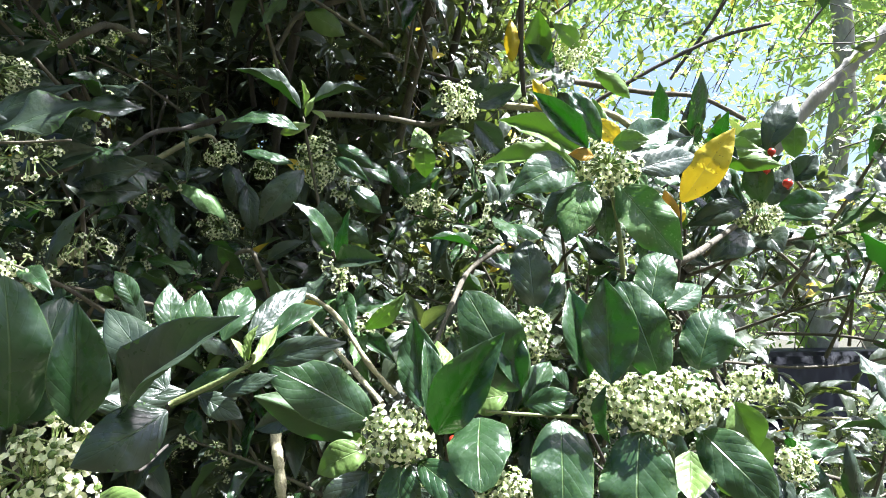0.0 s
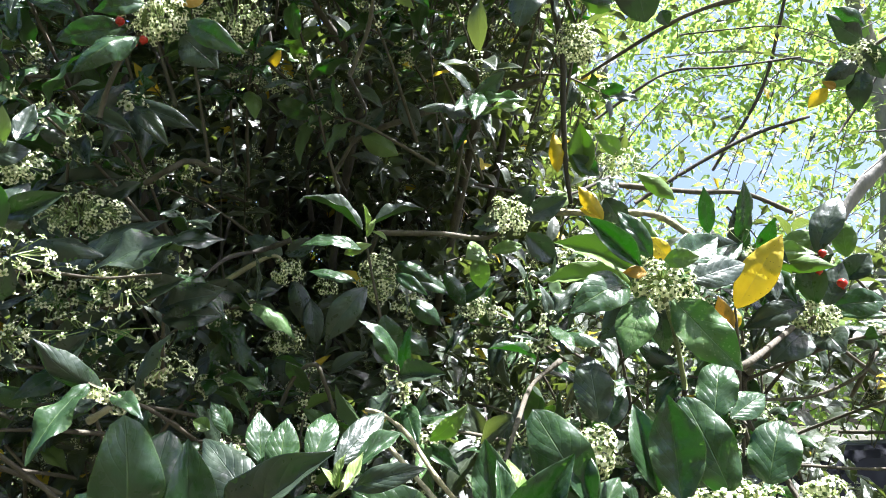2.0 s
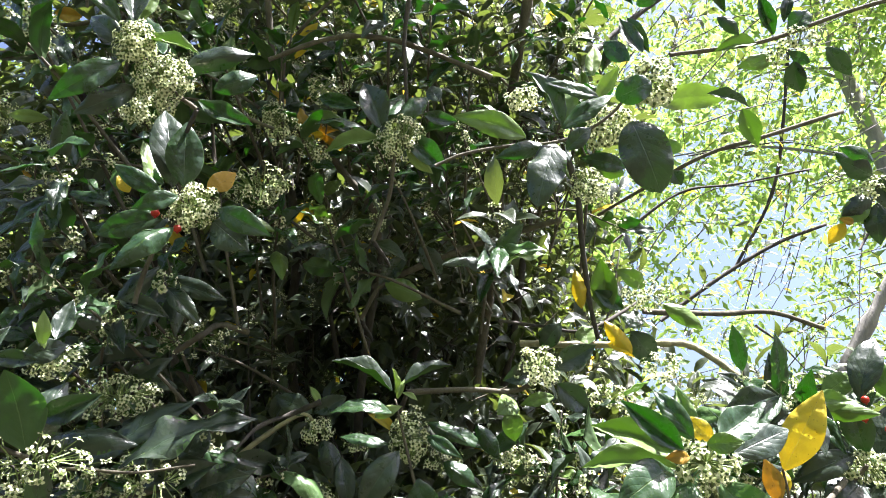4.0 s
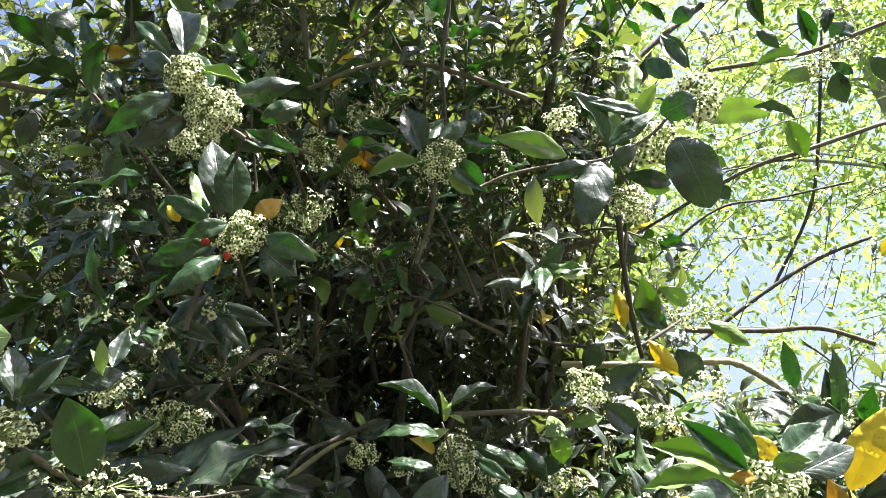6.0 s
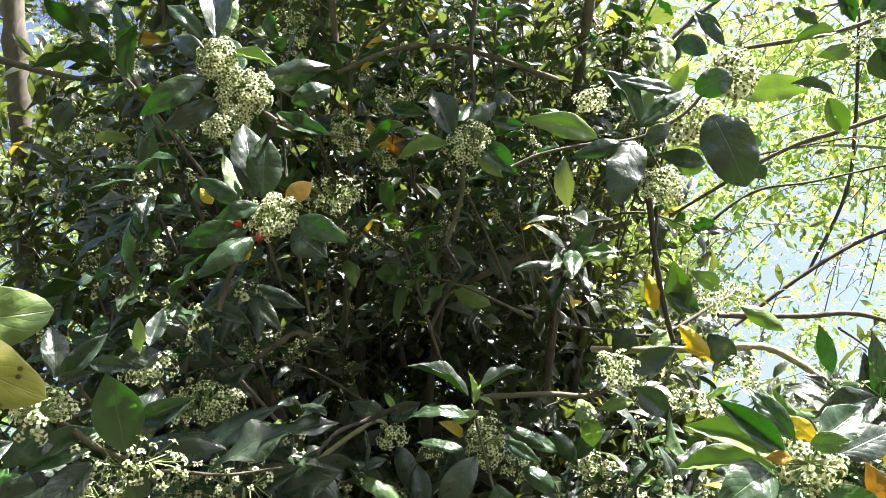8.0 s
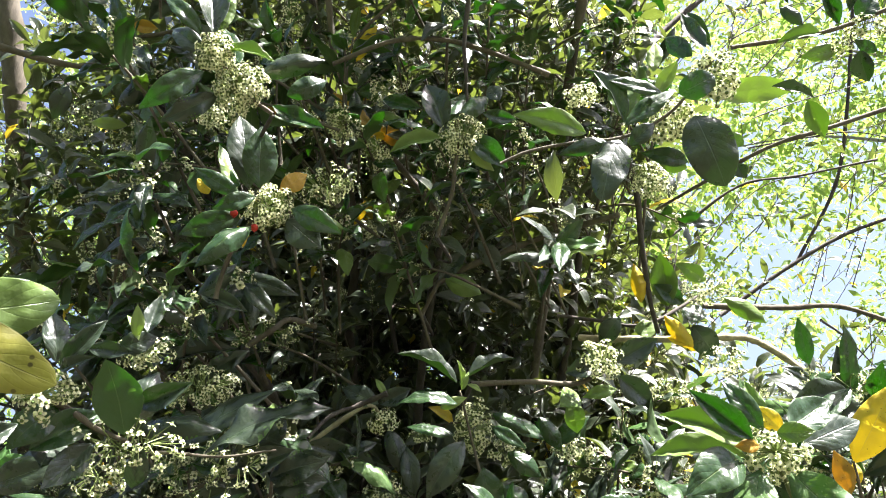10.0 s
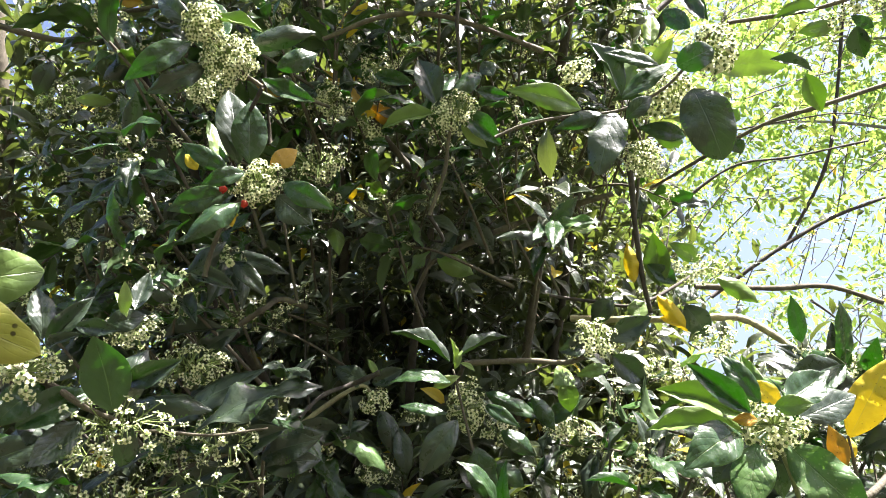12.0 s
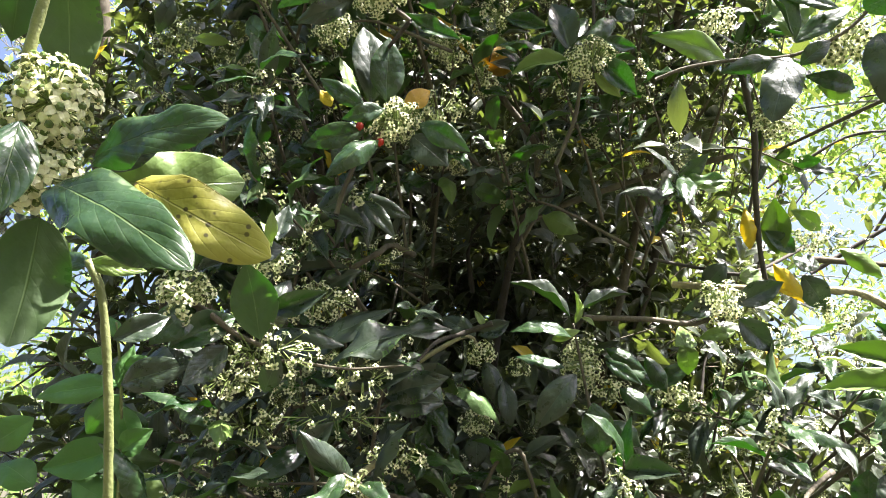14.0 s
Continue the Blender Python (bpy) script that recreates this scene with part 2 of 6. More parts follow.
def tube(points, r0, r1, sides=8, knots=0.12, steps=6, seed=1):
    """A tapered, slightly knotty round stem along a smooth line. Returns verts and quads."""
    rng = np.random.default_rng(seed)
    line = smooth_line(points, steps)
    verts, quads = [], []
    side = None
    for i, c in enumerate(line):
        d = line[min(i + 1, len(line) - 1)] - line[max(i - 1, 0)]
        d = d / (np.linalg.norm(d) + 1e-9)
        if side is None:
            side = np.cross(d, (0.3, 0.9, 0.2))
        side = side - d * np.dot(side, d)
        side = side / (np.linalg.norm(side) + 1e-9)
        other = np.cross(d, side)
        r = (r0 + (r1 - r0) * i / (len(line) - 1)) * (1 + knots * rng.normal())
        for k in range(sides):
            a = 2 * math.pi * k / sides
            verts.append(c + r * (1 + 0.3 * knots * rng.normal()) * (math.cos(a) * side + math.sin(a) * other))
    for i in range(len(line) - 1):
        for k in range(sides):
            j = (k + 1) % sides
            quads.append((i * sides + k, i * sides + j, (i + 1) * sides + j, (i + 1) * sides + k))
    for end in (0, (len(line) - 1) * sides):
        quads += [(end, end + k, end + k + 1, end + k + 2) for k in range(1, sides - 2, 2)]
    return np.array(verts), np.array(quads)


def part(name, me, parent, label=""):
    """Links a mesh as one object under its thing or part; all meshes are in world places."""
    ob = new(name, me)
    ob.parent = parent
    ob.matrix_parent_inverse = Matrix.Translation(-parent.location)
    return tagged(ob, label)


def thing(name, label, category, spot=(0, 0, 0), kind="", group=""):
    ob = new(name)
    ob.location = spot
    return tagged(ob, label, category, group, kind)


COUNT = [0]


def branch(name, plant, points, r0, r1, bark, label="", knots=0.10):
    COUNT[0] += 1
    v, q = tube(points, r0, r1, 10, knots, 7, COUNT[0])
    return part(name, mesh_of(name, v, q, [bark]), plant, label)


def spray(points, r0, r1, bark, label, group="near holly branches"):
    """A leafy branch as a thing: its woody stem is a part, leaves and flower heads are others."""
    twig = thing("holly_branch", label, "branch", points[0], group=group)
    branch("stem", twig, points, r0, r1, bark, "", 0.06)
    return twig


def leaf(stem, base, tip, width, normal, coat, shape):
    """One leaf as a piece of its own, from its base to its tip, its upper face along normal."""
    a = Vector(tip) - Vector(base)
    length = a.length
    a.normalize()
    n = Vector(normal)
    n = (n - a * n.dot(a)).normalized()
    b = n.cross(a)
    m = Matrix((a * length, b * width, n * length)).transposed().to_4x4()
    m.translation = Vector(base)
    ob = new("leaf", leaf_mesh(shape, coat))
    ob.parent = stem
    ob.matrix_basis = Matrix.Translation(-stem.location) @ m
    return ob


def floret_template():
    """A four-petalled flower facing z, petals about 1 long, small stamens between them and a green heart. Returns verts, quads, slots."""
    v, q, s = [], [], []
    for k in range(4):
        a = k * math.pi / 2
        ca, sa = math.cos(a), math.sin(a)
        rows = [(0.14, 0.13, 0.02), (0.46, 0.33, 0.15), (0.80, 0.36, 0.08), (1.04, 0.17, -0.12)]
        n0 = len(v)
        for x, w, z in rows:
            for y, dz in ((-w, 0.06), (0.0, -0.03), (w, 0.06)):
                v.append((x * ca - y * sa, x * sa + y * ca, z + dz))
        q += [(n0 + 3 * i + j, n0 + 3 * i + 3 + j, n0 + 3 * i + 4 + j, n0 + 3 * i + 1 + j) for i in range(3) for j in range(2)]
        s += [0] * 6
        a += math.pi / 4
        c = Vector((math.cos(a) * 0.46, math.sin(a) * 0.46, 0.22))
        n0 = len(v)
        v += [tuple(c + Vector(d)) for d in ((-.04, -.04, -.2), (.04, -.04, -.2), (.04, .04, -.2), (-.04, .04, -.2), (-.08, -.08, .1), (.08, -.08, .1), (.08, .08, .1), (-.08, .08, .1))]
        q += [(n0, n0 + 1, n0 + 5, n0 + 4), (n0 + 1, n0 + 2, n0 + 6, n0 + 5), (n0 + 2, n0 + 3, n0 + 7, n0 + 6), (n0 + 3, n0, n0 + 4, n0 + 7), (n0 + 4, n0 + 5, n0 + 6, n0 + 7)]
        s += [2] * 5
    n0 = len(v)
    for z, r in ((-0.1, 0.24), (0.18, 0.36), (0.45, 0.31), (0.58, 0.14)):
        v += [(r * math.cos(k * math.pi / 3), r * math.sin(k * math.pi / 3), z) for k in range(6)]
    for i in range(3):
        q += [(n0 + i * 6 + k, n0 + i * 6 + (k + 1) % 6, n0 + i * 6 + 6 + (k + 1) % 6, n0 + i * 6 + 6 + k) for k in range(6)]
    q += [(n0 + 18, n0 + 19, n0 + 20, n0 + 21), (n0 + 18, n0 + 21, n0 + 22, n0 + 23)]
    return np.array(v), np.array(q), np.array(s + [1] * 20)


FLORET = floret_template()


def frames_for(axis, rng):
    """For each axis (n, 3) a turned frame whose third column is the axis."""
    z = axis / (np.linalg.norm(axis, axis=1, keepdims=True) + 1e-9)
    x = np.cross(z, rng.normal(size=z.shape))
    x /= np.linalg.norm(x, axis=1, keepdims=True) + 1e-9
    return np.stack([x, np.cross(z, x), z], axis=2)


def stamp(template, turns, places):
    """Copies a template (verts, quads) with the matrices (n, 3, 3) to the places (n, 3)."""
    v, q = template
    verts = np.einsum("nij,kj->nki", turns, v) + places[:, None, :]
    quads = q[None] + (np.arange(len(places)) * len(v))[:, None, None]
    return verts.reshape(-1, 3), quads.reshape(-1, 4)


def rods(a, b, r):
    """Thin three-sided rods from a to b (n, 3)."""
    d = b - a
    f = frames_for(d, np.random.default_rng(3))
    base = np.array([(math.cos(k * 2.094), math.sin(k * 2.094)) for k in range(3)])
    ring = np.einsum("nij,kj->nki", f[:, :, :2], base) * np.reshape(r, (-1, 1, 1))
    verts = np.concatenate([a[:, None] + ring, b[:, None] + ring * 0.7], axis=1)
    q = np.array([(k, (k + 1) % 3, 3 + (k + 1) % 3, 3 + k) for k in range(3)])
    quads = q[None] + (np.arange(len(a)) * 6)[:, None, None]
    return verts.reshape(-1, 3), quads.reshape(-1, 4)


FLORET_MESH = mesh_of("floret", FLORET[0], FLORET[1], [PETAL, OVARY, ANTHER], None, FLORET[2], False)


def flowers(stem, centre, size, count, seed, petal=0.0052):
    """A cluster of small cream flowers on stalks round a point; size: its half width, depth and height."""
    rng = np.random.default_rng(seed)
    count = round(count * 1.3)
    # evenly spread over the head, with some jitter
    up = 1 - 2 * (np.arange(count) + 0.5) / count
    turn = np.arange(count) * 2.39996 + rng.uniform(0, 6.28)
    d = np.stack([np.sqrt(1 - up * up) * np.cos(turn), np.sqrt(1 - up * up) * np.sin(turn), up], axis=1) + rng.normal(size=(count, 3)) * 0.3
    d /= np.linalg.norm(d, axis=1, keepdims=True)
    size, centre = np.array(size), np.array(centre)
    places = centre + d * size * rng.uniform(0.68, 1.08, (count, 1))
    # wide heads are made of tufts along their length
    foot = centre + d * size * np.array((0.55 if size[0] > size[2] else 0.1, 0.1, 0.55 if size[2] > size[0] else 0.1))
    face = d + rng.normal(size=d.shape) * 0.3 + np.array((0, -0.25, 0.2))
    turns = frames_for(face, rng) * (petal * rng.uniform(0.75, 1.15, (count, 1, 1)))
    w, p = rods(foot, places - face * petal * 0.1, np.full(count, 0.0007))
    head = part("flower_head", mesh_of("flower_head", w, p, [STALK], None, None, False), stem, "cream four-petalled holly flowers with green hearts")
    for k in range(count):
        ob = new("floret", FLORET_MESH)
        ob.parent = head
        m = Matrix(turns[k].tolist()).to_4x4()
        m.translation = places[k]
        ob.matrix_basis = m
    return head


def berry(stem, centre, radius=0.0045):
    bm = bmesh.new()
    bmesh.ops.create_uvsphere(bm, u_segments=12, v_segments=8, radius=radius, matrix=Matrix.Translation(centre) @ Matrix.Diagonal((1, 1, 0.94, 1)))
    bmesh.ops.create_cone(bm, cap_ends=True, segments=6, radius1=radius * 0.3, radius2=radius * 0.15, depth=radius * 0.4, matrix=Matrix.Translation(Vector(centre) - Vector((0, 0, radius))))
    me = bpy.data.meshes.new("berry")
    bm.to_mesh(me)
    bm.free()
    me.polygons.foreach_set("use_smooth", np.full(len(me.polygons), True))
    me.materials.append(BERRY)
    return part("berry", me, stem, "ripe red berry")


# ---- ground, road ----
def slab(name, x0, x1, y0, y1, z, material, label, cells=24, rough=0.0):
    xs, ys = np.linspace(x0, x1, cells + 1), np.linspace(y0, y1, cells + 1)
    v = [(x, y, z + rough * noise.noise(Vector((x * 0.8, y * 0.8, 3)))) for y in ys for x in xs]
    q = [(j * (cells + 1) + i, j * (cells + 1) + i + 1, (j + 1) * (cells + 1) + i + 1, (j + 1) * (cells + 1) + i) for j in range(cells) for i in range(cells)]
    return tagged(new(name, mesh_of(name, v, q, [material])), label, name, kind="structure")


slab("ground", -300, 300, -300, 300, 0.0, SOIL, "brown soil and leaf litter under the holly", 60, 0.0)
slab("road", -40, 40, 4.0, 9.5, 0.01, PAVING, "grey asphalt road behind the holly hedge", 8)


# ---- foliage in the mass ----
LOW_LEAF = blade(6, 4, 0.14, 0.07, 0.03, 0.0, False, 0.92, 5)
SMALL_LEAF = blade(3, 2, 0.1, 0.05, 0.0, 0.0, False, 1.0, 6)
TINY_FLORET_V = np.array([p for k in range(4) for p in [(math.cos(k * 1.5708 + a) * r, math.sin(k * 1.5708 + a) * r, z) for a, r, z in ((0, 0.15, 0.05), (-0.45, 0.7, 0.12), (0, 1.0, 0.0), (0.45, 0.7, 0.12))]]
                         + [(math.cos(k * 1.5708) * 0.3, math.sin(k * 1.5708) * 0.3, 0.1) for k in range(4)] + [(math.cos(k * 1.5708) * 0.2, math.sin(k * 1.5708) * 0.2, 0.5) for k in range(4)])
TINY_FLORET_Q = np.array([(4 * k, 4 * k + 1, 4 * k + 2, 4 * k + 3) for k in range(4)] + [(16 + k, 16 + (k + 1) % 4, 20 + (k + 1) % 4, 20 + k) for k in range(4)] + [(20, 21, 22, 23)])
TINY_SLOTS = np.array([0] * 4 + [1] * 5)


def leaf_field(name, base, axis, normal, length, width, material, plant, label, template=LOW_LEAF):
    """Many leaves in one mesh of kind stuff."""
    a = axis / np.linalg.norm(axis, axis=1, keepdims=True)
    n = normal - a * np.sum(normal * a, axis=1, keepdims=True)
    n /= np.linalg.norm(n, axis=1, keepdims=True) + 1e-9
    b = np.cross(n, a)
    turns = np.stack([a * length[:, None], b * width[:, None], n * length[:, None]], axis=2)
    v, q = stamp(template[:2], turns, base)
    ob = part(name, mesh_of(name, v, q, [material], np.tile(template[2], (len(base), 1))), plant, label)
    return tagged(ob, kind="stuff")


def sprigs(plant, places, outward, rng, flowering=0.35, leaves=8, size=0.072, yellow=0.012, label="", bloom=14, droop=0.3):
    """Twigs with leaves set round them and tufts of flowers at the leaf feet, all joined."""
    n = len(places)
    d = outward / (np.linalg.norm(outward, axis=1, keepdims=True) + 1e-9) + rng.normal(size=(n, 3)) * 0.45 + np.array((0, 0, 0.35))
    d /= np.linalg.norm(d, axis=1, keepdims=True)
    reach = rng.uniform(0.09, 0.17, n)
    f = frames_for(d, rng)
    base, axis, normal = [], [], []
    for k in range(leaves):
        at = 0.25 + 0.75 * k / (leaves - 1)
        turn = rng.uniform(0, 0.6, n) + k * 2.4
        radial = f[:, :, 0] * np.cos(turn)[:, None] + f[:, :, 1] * np.sin(turn)[:, None]
        base.append(places + d * (reach * at)[:, None])
        axis.append(radial * 0.9 + d * (0.25 + 0.5 * at) + np.array((0, 0, -droop)) + rng.normal(size=(n, 3)) * 0.2)
        normal.append(d * 0.8 - radial * 0.3 + np.array((0, 0, 0.35)) + rng.normal(size=(n, 3)) * 0.25)
    base, axis, normal = np.concatenate(base), np.concatenate(axis), np.concatenate(normal)
    length = size * rng.uniform(0.65, 1.2, len(base))
    width = length * rng.uniform(0.32, 0.44, len(base))
    pale = rng.random(len(base)) < yellow
    leaf_field("foliage", base[~pale], axis[~pale], normal[~pale], length[~pale], width[~pale], MASS, plant, label or "glossy dark green holly leaves")
    if pale.any():
        leaf_field("faded_foliage", base[pale], axis[pale], normal[pale], length[pale], width[pale], MASS_YELLOW, plant, "yellow and amber fading holly leaves")
    v, q = rods(places - d * 0.05, places + d * reach[:, None], np.full(n, 0.0018))
    tagged(part("twig_growth", mesh_of("twig_growth", v, q, [BARK]), plant, "thin brown twigs"), kind="stuff")
    chosen = np.flatnonzero(rng.random(n) < flowering)
    if len(chosen):
        who = np.repeat(chosen, bloom)
        spread = rng.normal(size=(len(who), 3))
        spread /= np.linalg.norm(spread, axis=1, keepdims=True)
        heart = places[who] + d[who] * (reach[who] * rng.uniform(0.45, 1.0, len(who)))[:, None]
        spot = heart + spread * rng.uniform(0.009, 0.02, (len(who), 1))
        turns = frames_for(spread + rng.normal(size=spread.shape) * 0.3, rng) * (0.0052 * rng.uniform(0.8, 1.2, (len(who), 1, 1)))
        v, q = stamp((TINY_FLORET_V, TINY_FLORET_Q), turns, spot)
        w, p = rods(heart, spot, np.full(len(who), 0.0006))
        slots = np.concatenate([np.tile(TINY_SLOTS, len(who)), np.full(len(p), 2)])
        me = mesh_of("blossom", np.concatenate([v, w]), np.concatenate([q, p + len(v)]), [PETAL, OVARY, STALK], None, slots, False)
        tagged(part("blossom", me, plant, "tufts of small cream flowers"), kind="stuff")


def scatter(rng, count, low, high, keep):
    """Random places in a box that keep() accepts."""
    out = np.zeros((0, 3))
    while len(out) < count:
        p = rng.uniform(low, high, (count * 3, 3))
        out = np.concatenate([out, p[keep(p)]])
    return out[:count]


def vista(p):
    """True where the low gap through the hedge towards the road lies."""
    d = p[:, 1] + 1e-6
    return (p[:, 0] / d > 0.47) & (p[:, 0] / d < 0.80) & ((p[:, 2] - 1.5) / d < -0.01) & ((p[:, 2] - 1.5) / d > -0.15)


rng = np.random.default_rng(11)
bush = thing("holly_bush", "large dark green holly bush in flower, many-stemmed", "bush", (-0.7, 2.25, 0))
hedge = thing("holly_hedge", "lower holly growth with glossy sunlit leaves and flowers", "bush", (0.9, 1.6, 0))

HEART = np.array((-0.70, 2.25, 2.0))


def in_bush(p):
    q = (p - HEART) / np.array((1.05, 1.2, 2.7))
    r = np.sqrt((q ** 2).sum(1))
    hollow = (p[:, 0] > -0.95) & (p[:, 0] < 0.02) & (p[:, 1] < 1.6) & (p[:, 2] > 1.55) & (p[:, 2] < 1.6 + 0.44 * p[:, 1])
    return (r < 1) & (r > 0.25) & ~(hollow & (np.sin(p[:, 0] * 91.0 + p[:, 2] * 57.0) < 0.7))


crown = scatter(rng, 4600, (-1.8, 1.0, 0.5), (0.4, 3.5, 4.7), in_bush)
thin = (crown[:, 0] / crown[:, 1] > -0.10) & ((crown[:, 2] - 1.55) / crown[:, 1] > 0.47) & (rng.random(len(crown)) < 0.75)
crown = crown[~thin]
crown = crown[~((crown[:, 0] > -0.4) & (crown[:, 2] > 2.75) & (crown[:, 1] < 1.55) & (rng.random(len(crown)) < 0.75))]
front = crown[:, 1] < 1.9
sprigs(bush, crown[front], crown[front] - HEART, rng, 0.85, bloom=16, size=0.068)
sprigs(bush, crown[~front], crown[~front] - HEART, rng, 0.06, size=0.085)
core = scatter(rng, 1900, (-1.5, 2.0, 0.3), (0.15, 3.3, 3.2), in_bush)
sprigs(bush, core, core - HEART, rng, 0.0, size=0.10)
skirt = scatter(rng, 420, (-1.3, 1.0, 0.7), (0.35, 1.5, 1.75), lambda p: p[:, 2] < 1.45 + 0.22 * (p[:, 1] - 0.5))
sprigs(hedge, skirt, np.tile((0.0, -0.7, 0.6), (len(skirt), 1)), rng, 0.75, bloom=20)
low = scatter(rng, 1000, (0.15, 1.0, 0.5), (2.4, 2.2, 2.0), lambda p: (p[:, 2] < 1.5 + 0.19 * p[:, 1]) & ~vista(p) & ((p[:, 0] < 1.5) | (p[:, 2] < 1.9)))
sprigs(hedge, low, np.tile((0.0, -0.6, 0.7), (len(low), 1)), rng, 0.75, bloom=20)
left = scatter(rng, 300, (-1.9, 0.9, 1.0), (-0.75, 1.7, 2.9), lambda p: (p[:, 0] < -0.55 * p[:, 1] - 0.15) & ~((p[:, 0] < -0.62 * p[:, 1]) & (p[:, 2] > 1.62 + 0.06 * p[:, 1]) & (p[:, 2] < 1.55 + 0.36 * p[:, 1])))
sprigs(bush, left, np.tile((-0.3, -0.7, 0.4), (len(left), 1)), rng, 0.55)
# unseen sprigs above the front, added only to shade the left and the hollow
shade_sprigs = scatter(rng, 20, (0.34, 0.22, 2.8), (0.56, 0.5, 3.3), lambda p: p[:, 2] > 0)
shade_cover = scatter(rng, 300, (-0.75, 0.2, 2.7), (0.25, 1.25, 3.4), lambda p: (p[:, 2] > 1.85 + 0.9 * p[:, 1]) & ((p[:, 0] < 0.12) | (p[:, 1] > 0.68)) & ~((p[:, 0] > -0.14) & (p[:, 1] > 0.35) & (p[:, 1] < 0.7)))
shade_sprigs = np.concatenate([shade_sprigs, shade_cover])
sprigs(bush, shade_sprigs, np.tile((0.2, -0.8, 0.2), (len(shade_sprigs), 1)), rng, 0.3)
shoulder = scatter(rng, 230, (-2.9, 1.5, 2.3), (-1.2, 2.7, 4.4), lambda p: p[:, 0] < -0.6 * p[:, 1])
sprigs(bush, shoulder, np.tile((-0.5, -0.5, 0.4), (len(shoulder), 1)), rng, 0.4)
# a few more sprigs above the view, added to block sun from the hollow
shade_top = scatter(rng, 12, (-0.35, 1.0, 3.1), (0.6, 1.7, 4.2), lambda p: (p[:, 2] - 1.55) / p[:, 1] > 1.1)
sprigs(bush, shade_top, np.tile((0.2, -0.6, 0.4), (len(shade_top), 1)), rng, 0.2)
airy = scatter(rng, 290, (-0.1, 1.55, 1.8), (2.2, 3.0, 3.9), lambda p: (p[:, 0] > 0.08 * p[:, 1]) & (p[:, 2] < 1.6 + 1.0 * p[:, 1]))
sprigs(bush, airy, np.tile((0.6, -0.4, 0.5), (len(airy), 1)), rng, 0.5, leaves=5, size=0.050, yellow=0.05)
topmost = scatter(rng, 210, (-0.35, 0.95, 2.0), (0.5, 1.9, 3.3), lambda p: (p[:, 2] > 1.55 + 0.45 * p[:, 1]) & (p[:, 2] < 1.6 + 0.92 * p[:, 1]) & (p[:, 0] < 0.18 * p[:, 1]))
sprigs(bush, topmost, np.tile((0.3, -0.5, 0.5), (len(topmost), 1)), rng, 0.7, leaves=6, bloom=18)
for k in range(60):
    a = scatter(rng, 1, (-0.1, 1.2, 1.5), (1.8, 2.8, 3.2), lambda p: p[:, 0] > 0.10 * p[:, 1])[0]
    way = np.array((rng.uniform(0.1, 0.5), rng.uniform(-0.2, 0.25), rng.uniform(-0.1, 0.4)))
    sag = np.array((0, 0, rng.uniform(-0.02, 0.10)))
    branch("bare_twig", bush, [a, a + way * 0.4 + sag, a + way * 0.8 + sag * 1.2 + rng.normal(0, 0.02, 3), a + way * 1.3 + rng.normal(0, 0.05, 3)], rng.uniform(0.0015, 0.003), 0.001, BARK_DARK)
deep = scatter(rng, 190, (-0.95, 1.5, 1.5), (0.0, 2.0, 2.5), lambda p: p[:, 2] < 1.6 + 0.44 * p[:, 1])
sprigs(bush, deep, np.tile((0.0, -0.8, -0.1), (len(deep), 1)), rng, 0.1, size=0.075)
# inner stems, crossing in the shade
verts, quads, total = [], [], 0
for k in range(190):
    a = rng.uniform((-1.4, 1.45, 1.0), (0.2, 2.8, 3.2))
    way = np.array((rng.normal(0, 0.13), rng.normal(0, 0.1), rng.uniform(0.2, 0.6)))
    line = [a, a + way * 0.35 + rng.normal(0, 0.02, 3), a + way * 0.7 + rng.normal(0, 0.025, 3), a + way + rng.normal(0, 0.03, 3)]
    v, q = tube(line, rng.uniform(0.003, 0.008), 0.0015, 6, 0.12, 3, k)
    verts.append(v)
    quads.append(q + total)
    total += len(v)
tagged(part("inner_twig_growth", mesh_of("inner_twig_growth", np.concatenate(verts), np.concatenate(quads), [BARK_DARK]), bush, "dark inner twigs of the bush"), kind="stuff")


